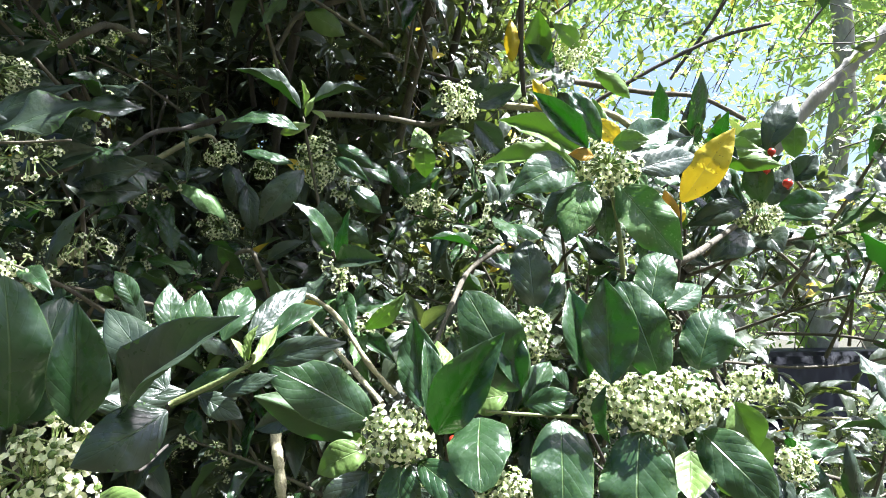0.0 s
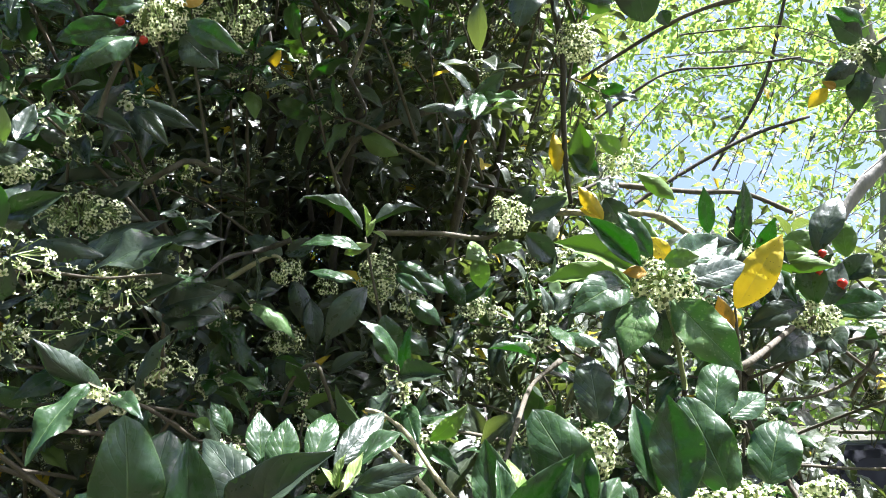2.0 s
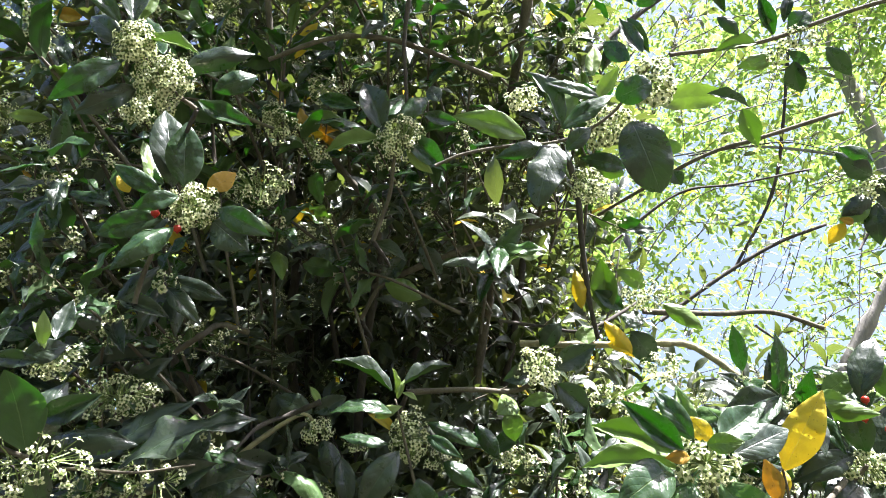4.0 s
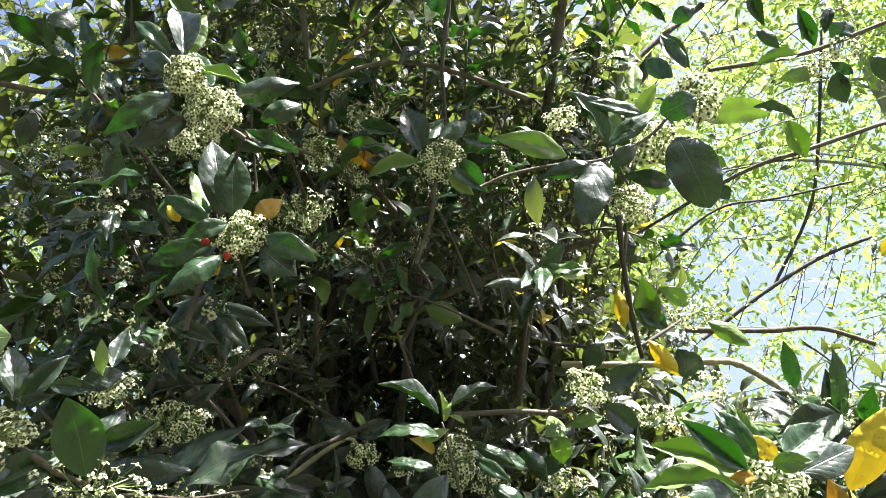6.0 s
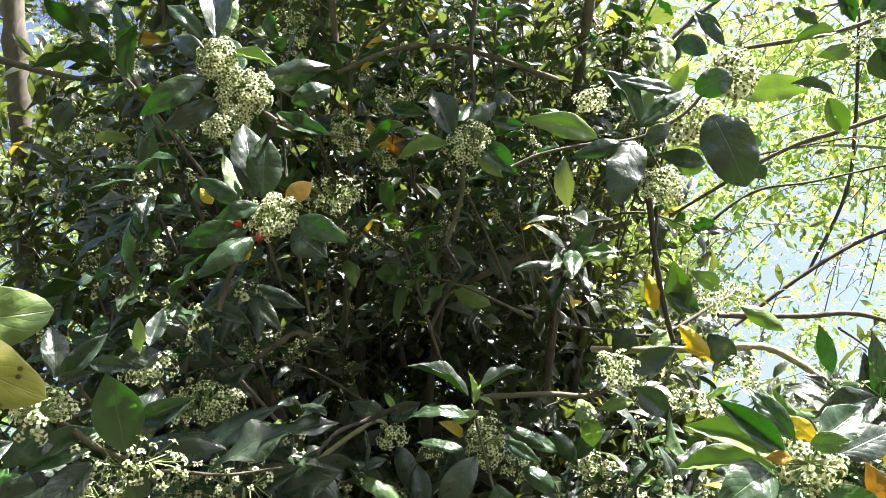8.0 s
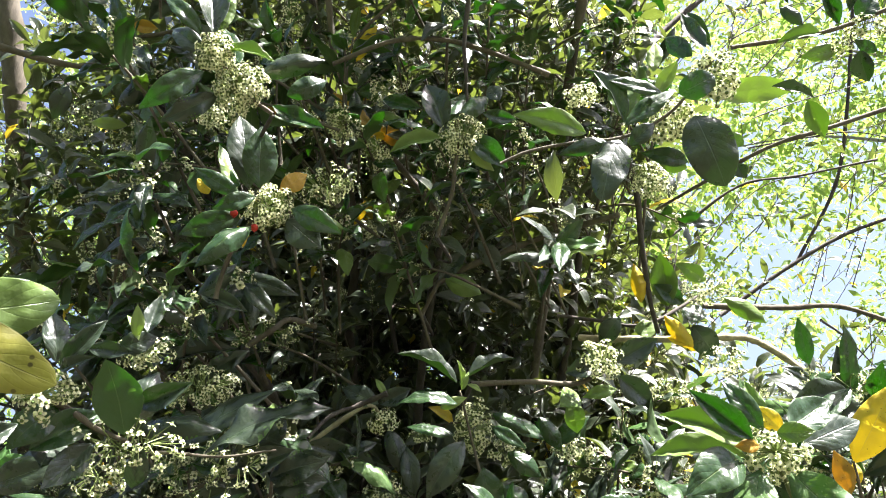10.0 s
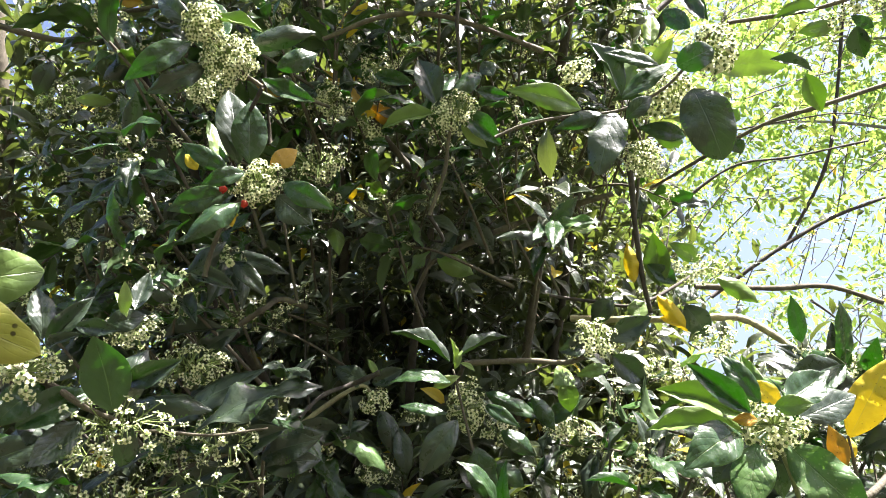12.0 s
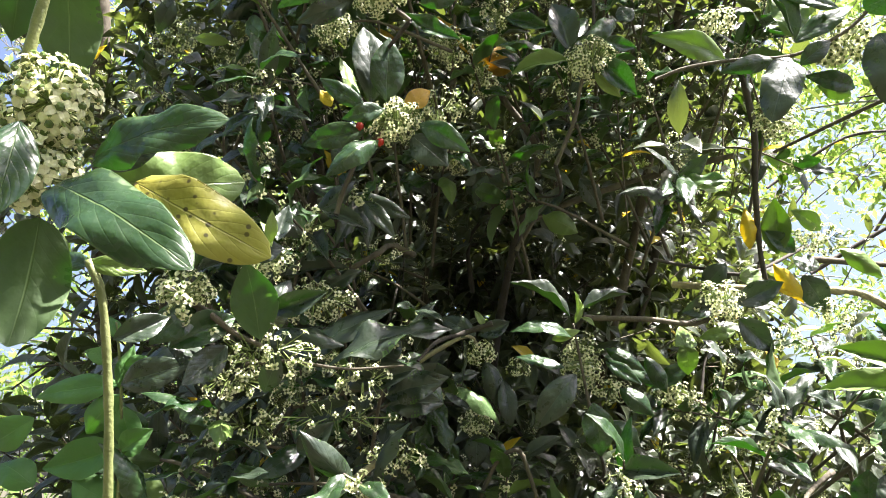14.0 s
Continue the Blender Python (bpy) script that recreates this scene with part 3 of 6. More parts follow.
def leafy_twig(plant, spot, way, size, count, blooming, rng, coats="dddgggs"):
    """A twig with its leaves as pieces and a tuft of flowers."""
    way = way / np.linalg.norm(way)
    reach = rng.uniform(0.08, 0.15)
    f = frames_for(way[None], rng)[0]
    tip = spot + way * reach
    stem = branch("leafy_twig", plant, [spot - way * 0.12 + np.array((0, 0.05, -0.03)), spot, tip], 0.003, 0.0014, BARK)
    for k in range(count):
        at = 0.15 + 0.85 * k / (count - 1)
        turn = k * 2.4 + rng.uniform(0, 0.6)
        radial = f[:, 0] * math.cos(turn) + f[:, 1] * math.sin(turn)
        axis = radial * 0.9 + way * (0.2 + 0.5 * at) + np.array((0, -0.1, -0.35)) + rng.normal(0, 0.2, 3)
        up = way * 0.7 - radial * 0.3 + np.array((0, -0.1, 0.5)) + rng.normal(0, 0.25, 3)
        length = size * rng.uniform(0.75, 1.2)
        base = spot + way * reach * at
        coat = "l" if rng.random() < 0.05 else coats[rng.integers(len(coats))]
        ob = leaf(plant, base, base + axis / np.linalg.norm(axis) * length, length * rng.uniform(0.29, 0.39), up, coat, ("flat", "arch", "fold", "wavy", "wavy", "droop")[rng.integers(6)])
        ob.parent = stem
        ob.matrix_basis = Matrix.Translation(plant.location) @ ob.matrix_basis
    if blooming:
        n = int(rng.integers(14, 30))
        d = rng.normal(size=(n, 3))
        d /= np.linalg.norm(d, axis=1, keepdims=True)
        heart = spot + np.outer(rng.uniform(0.4, 1.0, n) * reach, way)
        places = heart + d * rng.uniform(0.008, 0.021, (n, 1))
        v, q = stamp(FLORET[:2], frames_for(d + np.array((0, -0.2, 0.2)), rng) * (0.0052 * rng.uniform(0.8, 1.15, (n, 1, 1))), places)
        w, p = rods(heart, places, np.full(n, 0.0006))
        slots = np.concatenate([np.tile(FLORET[2], n), np.full(len(p), 3)])
        part("flower_head", mesh_of("flower_head", np.concatenate([v, w]), np.concatenate([q, p + len(v)]), [PETAL, OVARY, ANTHER, STALK], None, slots, False), stem, "tuft of small cream flowers")


def bearing(rng, az, el, far):
    """A random place on the near face of the growth: bearing and rise in degrees, distance in metres."""
    a, e, d = radians(rng.uniform(*az)), radians(rng.uniform(*el)), rng.uniform(*far)
    return np.array((math.sin(a) * d, math.cos(a) * d, 1.55 + math.tan(e) * d))


rng = np.random.default_rng(78)
for plant, count, az, el, far, size, bloom in (
        (bush, 85, (-44, -2), (14, 50), (0.85, 1.25), 0.078, 0.75),
        (bush, 45, (-44, -20), (-4, 20), (0.80, 1.20), 0.078, 0.85),
        (hedge, 60, (-18, 14), (-24, 8), (0.85, 1.25), 0.074, 0.85),
        (hedge, 70, (8, 36), (-24, 12), (0.85, 1.35), 0.070, 0.85),
        (bush, 40, (-6, 12), (26, 48), (0.95, 1.45), 0.070, 0.75)):
    for k in range(count):
        p = bearing(rng, az, el, far)
        rise = math.degrees(math.atan2(p[2] - 1.55, p[1]))
        turn_ = math.degrees(math.atan2(p[0], p[1]))
        if (-27 < turn_ < -1 and 1 < rise < 25 and rng.random() < 0.95) or (turn_ < -32 and 5 < rise < 19) or vista(p[None])[0]:
            continue
        leafy_twig(plant, p, np.array((rng.normal(0, 0.5), -0.6 + rng.normal(0, 0.4), 0.4 + rng.normal(0, 0.4))), size, int(rng.integers(6, 10)), rng.random() < bloom, rng)


# ---- trees behind ----
def broadleaf_tree(spot, height, spread, count, seed, label, low_=0.35, size=0.05):
    """A light-leaved tree: trunk, limbs, and a crown of small leaves in hanging sprays."""
    r = np.random.default_rng(seed)
    x, y = spot
    tree = thing("tree", label, "tree", (x, y, 0), group="trees behind the holly")
    bend = r.normal(0, 0.12, (5, 2))
    line = [(x + bend[k, 0], y + bend[k, 1], height * 0.85 * k / 4) for k in range(5)]
    branch("trunk", tree, line, 0.035 * height * 0.55, 0.02, BARK_GREY, "grey bark")
    tips = []
    for k in range(24):
        z = height * r.uniform(low_, 0.85)
        a = k * 2.4 + r.uniform(-0.3, 0.3)
        out = spread * r.uniform(0.6, 1.0) * (1.15 - 0.6 * z / height)
        p0 = np.array((x, y, z * 0.92))
        p1 = p0 + np.array((math.cos(a) * out * 0.5, math.sin(a) * out * 0.5, 0.35))
        p2 = p0 + np.array((math.cos(a) * out, math.sin(a) * out, 0.3 + r.uniform(-0.3, 0.5)))
        branch("limb", tree, [p0, p1, p2], 0.018, 0.004, BARK_GREY)
        for s in r.uniform(0.25, 1.1, 7):
            tips.append(p0 + (p2 - p0) * s + r.normal(0, 0.22, 3))
    tips = np.array(tips)
    per = 11
    sprays = count // per
    count = sprays * per
    start = tips[r.integers(0, len(tips), sprays)] + r.normal(0, 1, (sprays, 3)) * np.array((0.30, 0.30, 0.24))
    way = r.normal(size=(sprays, 3)) + np.array((0, 0, -0.5))
    way /= np.linalg.norm(way, axis=1, keepdims=True)
    side = np.cross(way, r.normal(size=(sprays, 3)))
    side /= np.linalg.norm(side, axis=1, keepdims=True)
    k = np.tile(np.arange(per), sprays)
    who = np.repeat(np.arange(sprays), per)
    base = start[who] + way[who] * (k * size * 0.42)[:, None]
    axis = way[who] * 0.6 + side[who] * np.where(k % 2, 1, -1)[:, None] + r.normal(0, 0.25, (count, 3)) + np.array((0, 0, -0.2))
    length = size * r.uniform(0.6, 1.3, count)
    leaf_field("crown", base, axis, r.normal(size=(count, 3)) + np.array((0, 0, 0.8)), length, length * r.uniform(0.28, 0.45, count), TREE_LEAF, tree, "light green spring leaves, lit through", SMALL_LEAF)
    return tree


broadleaf_tree((3.4, 5.6), 8.5, 2.6, 14000, 21, "light green broadleaf tree with a grey trunk behind the bush", 0.2, 0.11)
broadleaf_tree((5.6, 8.6), 11.0, 3.6, 10000, 22, "light green broadleaf tree beyond the road", 0.2, 0.14)
broadleaf_tree((-3.4, 4.6), 6.0, 2.8, 26000, 23, "light green broadleaf tree behind the bush", 0.2, 0.08)
broadleaf_tree((-0.6, 6.6), 8.5, 3.0, 24000, 24, "light green broadleaf tree behind the bush", 0.2, 0.10)
broadleaf_tree((1.6, 10.2), 12.0, 4.2, 13000, 25, "light green broadleaf tree beyond the road", 0.2, 0.15)
# two unseen trees on the near side, added to cut sky light on the holly
broadleaf_tree((-2.6, -3.2), 7.0, 3.0, 7000, 26, "unseen broadleaf tree added to hold back sky light", 0.15, 0.15)
broadleaf_tree((1.6, -4.2), 7.5, 3.0, 7000, 27, "unseen broadleaf tree added to hold back sky light", 0.15, 0.15)


# ---- parked car beyond the hedge ----
def wheel_mesh(name, radius, width, spot, material, hole):
    bm = bmesh.new()
    m = Matrix.Translation(spot) @ Matrix.Rotation(math.pi / 2, 4, "X")
    bmesh.ops.create_cone(bm, cap_ends=True, segments=28, radius1=radius, radius2=radius, depth=width, matrix=m)
    caps = [f for f in bm.faces if len(f.verts) > 4]
    bmesh.ops.inset_region(bm, faces=caps, thickness=hole, depth=-0.01)
    me = bpy.data.meshes.new(name)
    bm.to_mesh(me)
    bm.free()
    me.materials.append(material)
    return me


def car_shell(name, profile, y0, y1, inset, material):
    """A side outline (x, z) drawn in from both sides towards the top, as one closed mesh."""
    bm = bmesh.new()
    rows = []
    for y, side in ((y0, 1), (y1, -1)):
        rows.append([bm.verts.new((x, y + side * inset * max(0.0, z - 0.8) * 1.6, z)) for x, z in profile])
    bm.faces.new(rows[0])
    bm.faces.new(rows[1][::-1])
    for i in range(len(profile)):
        j = (i + 1) % len(profile)
        bm.faces.new((rows[0][j], rows[0][i], rows[1][i], rows[1][j]))
    bmesh.ops.recalc_face_normals(bm, faces=bm.faces)
    bmesh.ops.bevel(bm, geom=[e for e in bm.edges], offset=0.03, segments=2, affect="EDGES")
    me = bpy.data.meshes.new(name)
    bm.to_mesh(me)
    bm.free()
    me.polygons.foreach_set("use_smooth", np.full(len(me.polygons), True))
    me.materials.append(material)
    return me


def parked_car(x, y):
    car = thing("car", "dark blue-black parked car behind the hedge", "car", (x, y, 0))
    outline = [(-2.1, 0.3), (-2.15, 0.62), (-2.0, 0.86), (-1.45, 0.93), (-0.75, 1.36), (0.75, 1.38), (1.55, 0.98), (2.1, 0.9), (2.15, 0.45), (2.05, 0.3)]
    part("body", car_shell("body", [(a + x, b) for a, b in outline], y - 0.85, y + 0.85, 0.35, PAINT), car, "dark glossy painted body")
    for x0, x1, x2, x3 in ((-1.2, -0.62, -0.08, -0.08), (0.0, 0.0, 0.68, 1.3)):
        v = []
        for dy in (0.0, 0.012):
            for a, b in ((x0, 0.97), (x3, 0.97), (x2, 1.29), (x1, 1.29)):
                v.append((a + x, y - 0.872 + 0.35 * max(0.0, b - 0.8) * 1.6 + dy - 0.012, b))
        q = [(0, 1, 2, 3), (7, 6, 5, 4), (0, 4, 5, 1), (1, 5, 6, 2), (2, 6, 7, 3), (3, 7, 4, 0)]
        part("window", mesh_of("window", v, q, [PANE], smooth=False), car, "dark side window reflecting foliage")
    for a in (-1.35, 1.35):
        for dy in (-0.78, 0.78):
            tyre = part("tyre", wheel_mesh("tyre", 0.31, 0.2, (x + a, y + dy, 0.31), RUBBER, 0.08), car, "black tyre")
            part("rim", wheel_mesh("rim", 0.2, 0.21, (x + a, y + dy, 0.31), RIM, 0.03), tyre, "alloy rim")
    v = [(x + 1.98 + dx, y - 0.80 + dy, 0.72 + dz) for dx in (0, 0.16) for dy in (-0.02, 0.25) for dz in (0, 0.14)]
    q = [(0, 1, 3, 2), (4, 6, 7, 5), (0, 4, 5, 1), (2, 3, 7, 6), (0, 2, 6, 4), (1, 5, 7, 3)]
    part("tail_lamp", mesh_of("tail_lamp", v, q, [LAMP_RED], smooth=False), car, "red tail lamp")


parked_car(2.9, 5.2)

# ---- trunks and boughs ----
branch("trunk", bush, [(-0.194, 1.789, 1.661), (-0.144, 1.663, 1.839), (-0.098, 1.562, 1.983), (-0.030, 1.410, 2.198), (0.018, 1.223, 2.386), (0.095, 1.032, 2.596), (0.128, 0.951, 2.690)], 0.0131, 0.0091, BARK, "brown upright stem")
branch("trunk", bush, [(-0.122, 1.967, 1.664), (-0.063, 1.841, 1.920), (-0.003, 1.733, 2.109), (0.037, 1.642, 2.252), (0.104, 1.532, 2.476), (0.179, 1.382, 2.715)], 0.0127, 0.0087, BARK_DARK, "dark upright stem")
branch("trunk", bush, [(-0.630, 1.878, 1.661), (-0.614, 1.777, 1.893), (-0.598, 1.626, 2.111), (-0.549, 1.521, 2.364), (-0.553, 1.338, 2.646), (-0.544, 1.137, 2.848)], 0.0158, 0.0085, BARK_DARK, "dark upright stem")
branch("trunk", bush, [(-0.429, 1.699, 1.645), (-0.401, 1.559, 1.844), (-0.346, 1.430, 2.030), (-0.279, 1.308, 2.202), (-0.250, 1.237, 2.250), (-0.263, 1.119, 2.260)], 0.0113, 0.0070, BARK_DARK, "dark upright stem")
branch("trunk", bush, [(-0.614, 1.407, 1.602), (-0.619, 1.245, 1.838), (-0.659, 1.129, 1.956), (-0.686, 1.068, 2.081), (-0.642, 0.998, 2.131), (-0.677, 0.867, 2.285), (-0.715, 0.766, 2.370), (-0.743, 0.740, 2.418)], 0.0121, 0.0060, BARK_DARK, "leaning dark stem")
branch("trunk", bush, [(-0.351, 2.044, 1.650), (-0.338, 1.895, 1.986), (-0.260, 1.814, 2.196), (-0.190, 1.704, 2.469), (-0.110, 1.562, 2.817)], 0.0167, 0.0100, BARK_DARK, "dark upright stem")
# grey trunk: darker brown bark stands in for the shade on it
branch("trunk", bush, [(-1.690, 1.870, 1.752), (-1.668, 1.686, 2.169), (-1.632, 1.535, 2.521), (-1.601, 1.382, 2.874), (-1.580, 1.241, 3.194), (-1.565, 1.136, 3.435)], 0.0350, 0.0297, BARK, "grey trunk at the bush's edge, in a darker bark that stands for shade")
branch("branch", bush, [(-0.260, 1.108, 2.037), (-0.181, 1.108, 2.068), (-0.070, 1.113, 2.103), (0.027, 1.073, 2.106), (0.096, 1.033, 2.100)], 0.0065, 0.0050, BARK, "")
branch("branch", bush, [(-0.343, 0.753, 2.301), (-0.249, 0.757, 2.330), (-0.167, 0.771, 2.330), (-0.089, 0.795, 2.307), (0.001, 0.828, 2.269)], 0.0037, 0.0046, BARK, "")
branch("branch", bush, [(-0.382, 0.900, 2.427), (-0.319, 0.862, 2.466), (-0.260, 0.852, 2.511), (-0.203, 0.838, 2.567)], 0.0038, 0.0022, BARK, "")
branch("branch", bush, [(-0.878, 0.634, 2.353), (-0.800, 0.659, 2.328), (-0.739, 0.676, 2.315), (-0.694, 0.722, 2.353)], 0.0055, 0.0048, BARK, "")
branch("branch", hedge, [(0.006, 1.303, 1.957), (0.151, 1.234, 1.920), (0.267, 1.206, 1.905), (0.319, 1.219, 1.898), (0.367, 1.195, 1.847), (0.405, 1.173, 1.787), (0.444, 1.159, 1.709)], 0.0070, 0.0064, BARK_PALE, "pale curving bough")
branch("branch", hedge, [(0.266, 1.327, 2.006), (0.425, 1.361, 1.995), (0.540, 1.382, 1.993), (0.650, 1.418, 1.957)], 0.0058, 0.0047, BARK, "")
branch("branch", bush, [(0.168, 1.066, 2.117), (0.257, 0.870, 2.083), (0.313, 0.832, 2.089), (0.368, 0.812, 2.090), (0.498, 0.820, 2.123)], 0.0030, 0.0035, BARK, "brown bough against the sky")
branch("branch", bush, [(-0.034, 1.227, 1.987), (0.053, 1.249, 1.972), (0.134, 1.219, 1.948), (0.269, 1.317, 2.030)], 0.0034, 0.0035, BARK_DARK, "")
branch("branch", bush, [(-0.379, 0.788, 1.715), (-0.363, 0.830, 1.750), (-0.337, 0.880, 1.772), (-0.294, 0.882, 1.786)], 0.0022, 0.0042, BARK_DARK, "")
branch("branch", bush, [(-0.093, 0.661, 2.358), (-0.118, 0.697, 2.267), (-0.124, 0.724, 2.206), (-0.127, 0.744, 2.160)], 0.0033, 0.0025, BARK_DARK, "")
branch("branch", bush, [(0.644, 1.736, 3.223), (0.385, 1.680, 2.999), (0.249, 1.634, 2.799), (0.156, 1.648, 2.608)], 0.0092, 0.0081, BARK_DARK, "")
branch("branch", bush, [(0.393, 1.751, 2.103), (0.570, 1.737, 2.204), (0.728, 1.731, 2.279), (0.882, 1.738, 2.326)], 0.0060, 0.0045, BARK_DARK, "")
branch("branch", bush, [(0.269, 1.547, 2.261), (0.451, 1.531, 2.369), (0.608, 1.550, 2.387), (0.804, 1.572, 2.416)], 0.0042, 0.0028, BARK_DARK, "")
branch("branch", bush, [(1.098, 3.157, 2.715), (1.327, 3.048, 3.047), (1.422, 2.924, 3.361), (1.515, 2.722, 3.846)], 0.0080, 0.0080, BARK_DARK, "")
branch("branch", hedge, [(-0.042, 0.611, 1.445), (-0.067, 0.608, 1.474), (-0.095, 0.623, 1.512), (-0.122, 0.641, 1.532), (-0.142, 0.660, 1.538)], 0.0025, 0.0022, BARK_PALE, "pale knotty twig")
branch("branch", hedge, [(-0.047, 0.531, 1.446), (-0.075, 0.558, 1.472), (-0.108, 0.584, 1.504), (-0.129, 0.602, 1.522)], 0.0022, 0.0020, BARK_PALE, "")
branch("branch", hedge, [(-0.130, 0.572, 1.354), (-0.135, 0.578, 1.388), (-0.143, 0.596, 1.408), (-0.146, 0.613, 1.430)], 0.0046, 0.0045, BARK_PALE, "pale upright stem")
branch("branch", hedge, [(-0.006, 0.525, 1.491), (0.007, 0.551, 1.522), (0.023, 0.598, 1.554), (0.052, 0.615, 1.577)], 0.0017, 0.0026, BARK, "")
branch("branch", hedge, [(-0.490, 0.751, 1.536), (-0.452, 0.749, 1.558), (-0.421, 0.746, 1.580), (-0.396, 0.744, 1.592)], 0.0050, 0.0044, BARK_PALE, "pale lichen-covered stem")
branch("branch", hedge, [(0.387, 0.894, 1.607), (0.462, 0.892, 1.618), (0.522, 0.890, 1.633), (0.588, 0.888, 1.651), (0.657, 0.886, 1.670)], 0.0037, 0.0030, BARK, "")
branch("branch", hedge, [(0.304, 0.801, 1.542), (0.357, 0.801, 1.544), (0.411, 0.798, 1.565), (0.448, 0.815, 1.594)], 0.0020, 0.0020, BARK, "")
branch("branch", hedge, [(0.413, 1.013, 1.457), (0.513, 1.014, 1.449), (0.596, 1.013, 1.453), (0.696, 1.011, 1.470)], 0.0025, 0.0017, BARK, "")
branch("branch", hedge, [(0.497, 1.023, 1.375), (0.563, 1.023, 1.375), (0.653, 1.023, 1.371), (0.713, 1.023, 1.371)], 0.0017, 0.0017, BARK_PALE, "")
branch("branch", hedge, [(0.244, 0.717, 1.570), (0.262, 0.716, 1.579), (0.297, 0.744, 1.598), (0.340, 0.781, 1.623)], 0.0042, 0.0033, BARK, "")
branch("branch", bush, [(0.86, 2.38, 1.72), (1.08, 2.35, 2.02), (1.292, 2.321, 2.291), (1.392, 2.309, 2.390), (1.492, 2.297, 2.489), (1.671, 2.277, 2.648)], 0.0260, 0.0220, BARK_GREY, "grey bough")
branch("branch", bush, [(-0.508, 0.858, 1.874), (-0.465, 0.854, 1.896), (-0.460, 0.898, 1.923), (-0.437, 0.953, 1.925)], 0.0042, 0.0046, BARK, "")
branch("branch", bush, [(-0.320, 0.935, 1.548), (-0.293, 0.921, 1.596), (-0.264, 0.918, 1.611), (-0.252, 0.928, 1.586), (-0.241, 0.942, 1.548)], 0.0032, 0.0032, BARK, "")
branch("branch", bush, [(-1.540, 1.172, 1.996), (-1.324, 1.250, 1.925), (-1.171, 1.304, 1.879), (-1.029, 1.341, 1.869)], 0.0040, 0.0027, BARK_DARK, "")
branch("branch", bush, [(-1.385, 1.144, 1.876), (-1.216, 1.188, 1.868), (-1.037, 1.253, 1.807)], 0.0025, 0.0025, BARK_DARK, "")
branch("branch", bush, [(-1.474, 1.271, 2.067), (-1.370, 1.339, 1.949), (-1.267, 1.403, 1.845)], 0.0028, 0.0028, BARK_DARK, "")
branch("branch", bush, [(-1.076, 1.119, 1.848), (-0.978, 1.168, 1.779), (-0.920, 1.210, 1.704)], 0.0035, 0.0023, BARK_DARK, "")
branch("branch", bush, [(-1.366, 1.179, 1.794), (-1.244, 1.203, 1.808), (-1.084, 1.229, 1.841)], 0.0025, 0.0025, BARK_DARK, "")
branch("branch", bush, [(-1.673, 1.437, 1.785), (-1.490, 1.432, 1.915), (-1.379, 1.406, 2.059)], 0.0030, 0.0030, BARK_DARK, "")

# ---- near sprays, leaf by leaf ----
twig = spray([(-0.222, 0.355, 1.442), (-0.218, 0.354, 1.451), (-0.220, 0.353, 1.457)], 0.0011, 0.0006, SHOOT, "near holly branch with broad dark glossy leaves")
branch("side_twig", twig, [(-0.222, 0.355, 1.442), (-0.266, 0.455, 1.381), (-0.407, 0.648, 1.355)], 0.0011, 0.0012, BARK_DARK)
leaf(twig, (-0.221, 0.353, 1.452), (-0.215, 0.332, 1.527), 0.0379, (0.66, -0.71, -0.26), "g", "round")
leaf(twig, (-0.223, 0.369, 1.451), (-0.214, 0.382, 1.520), 0.0365, (0.38, -0.92, 0.13), "g", "round")
leaf(twig, (-0.176, 0.333, 1.455), (-0.174, 0.323, 1.514), 0.0273, (0.60, -0.79, -0.16), "g", "fold")
leaf(twig, (-0.182, 0.368, 1.414), (-0.148, 0.365, 1.409), 0.0152, (-0.01, -0.89, 0.45), "l", "arch")
leaf(twig, (-0.235, 0.374, 1.448), (-0.274, 0.390, 1.484), 0.0376, (0.27, -0.73, 0.63), "g", "fold")
leaf(twig, (-0.214, 0.384, 1.451), (-0.228, 0.384, 1.468), 0.0129, (0.44, -0.81, 0.39), "l", "flat")
flowers(twig, (-0.195, 0.354, 1.444), (0.0216, 0.0138, 0.0129), 26, 101, 0.0058)
flowers(twig, (-0.199, 0.346, 1.428), (0.0293, 0.0184, 0.0167), 40, 102, 0.0058)
twig = spray([(-0.145, 0.367, 1.462), (-0.121, 0.366, 1.473), (-0.103, 0.365, 1.483), (-0.100, 0.364, 1.489)], 0.0018, 0.0009, SHOOT, "holly shoot with dark leaves and a fresh green tip")
branch("side_twig", twig, [(-0.145, 0.367, 1.462), (-0.209, 0.478, 1.406), (-0.273, 0.691, 1.389)], 0.0018, 0.0012, BARK_DARK)
leaf(twig, (-0.155, 0.337, 1.460), (-0.092, 0.297, 1.508), 0.0291, (-0.64, -0.74, 0.22), "d", "fold")
leaf(twig, (-0.134, 0.337, 1.462), (-0.165, 0.310, 1.441), 0.0292, (0.48, -0.80, 0.36), "d", "droop")
leaf(twig, (-0.155, 0.387, 1.468), (-0.204, 0.410, 1.516), 0.0288, (0.15, -0.82, 0.55), "d", "flat")
leaf(twig, (-0.168, 0.424, 1.496), (-0.176, 0.437, 1.532), 0.0192, (0.45, -0.80, 0.39), "g", "flat")
leaf(twig, (-0.153, 0.415, 1.488), (-0.153, 0.428, 1.527), 0.0223, (0.22, -0.93, 0.31), "g", "flat")
leaf(twig, (-0.130, 0.404, 1.495), (-0.124, 0.432, 1.530), 0.0207, (0.31, -0.76, 0.57), "g", "arch")
leaf(twig, (-0.112, 0.393, 1.496), (-0.086, 0.432, 1.530), 0.0204, (0.49, -0.73, 0.47), "d", "flat")
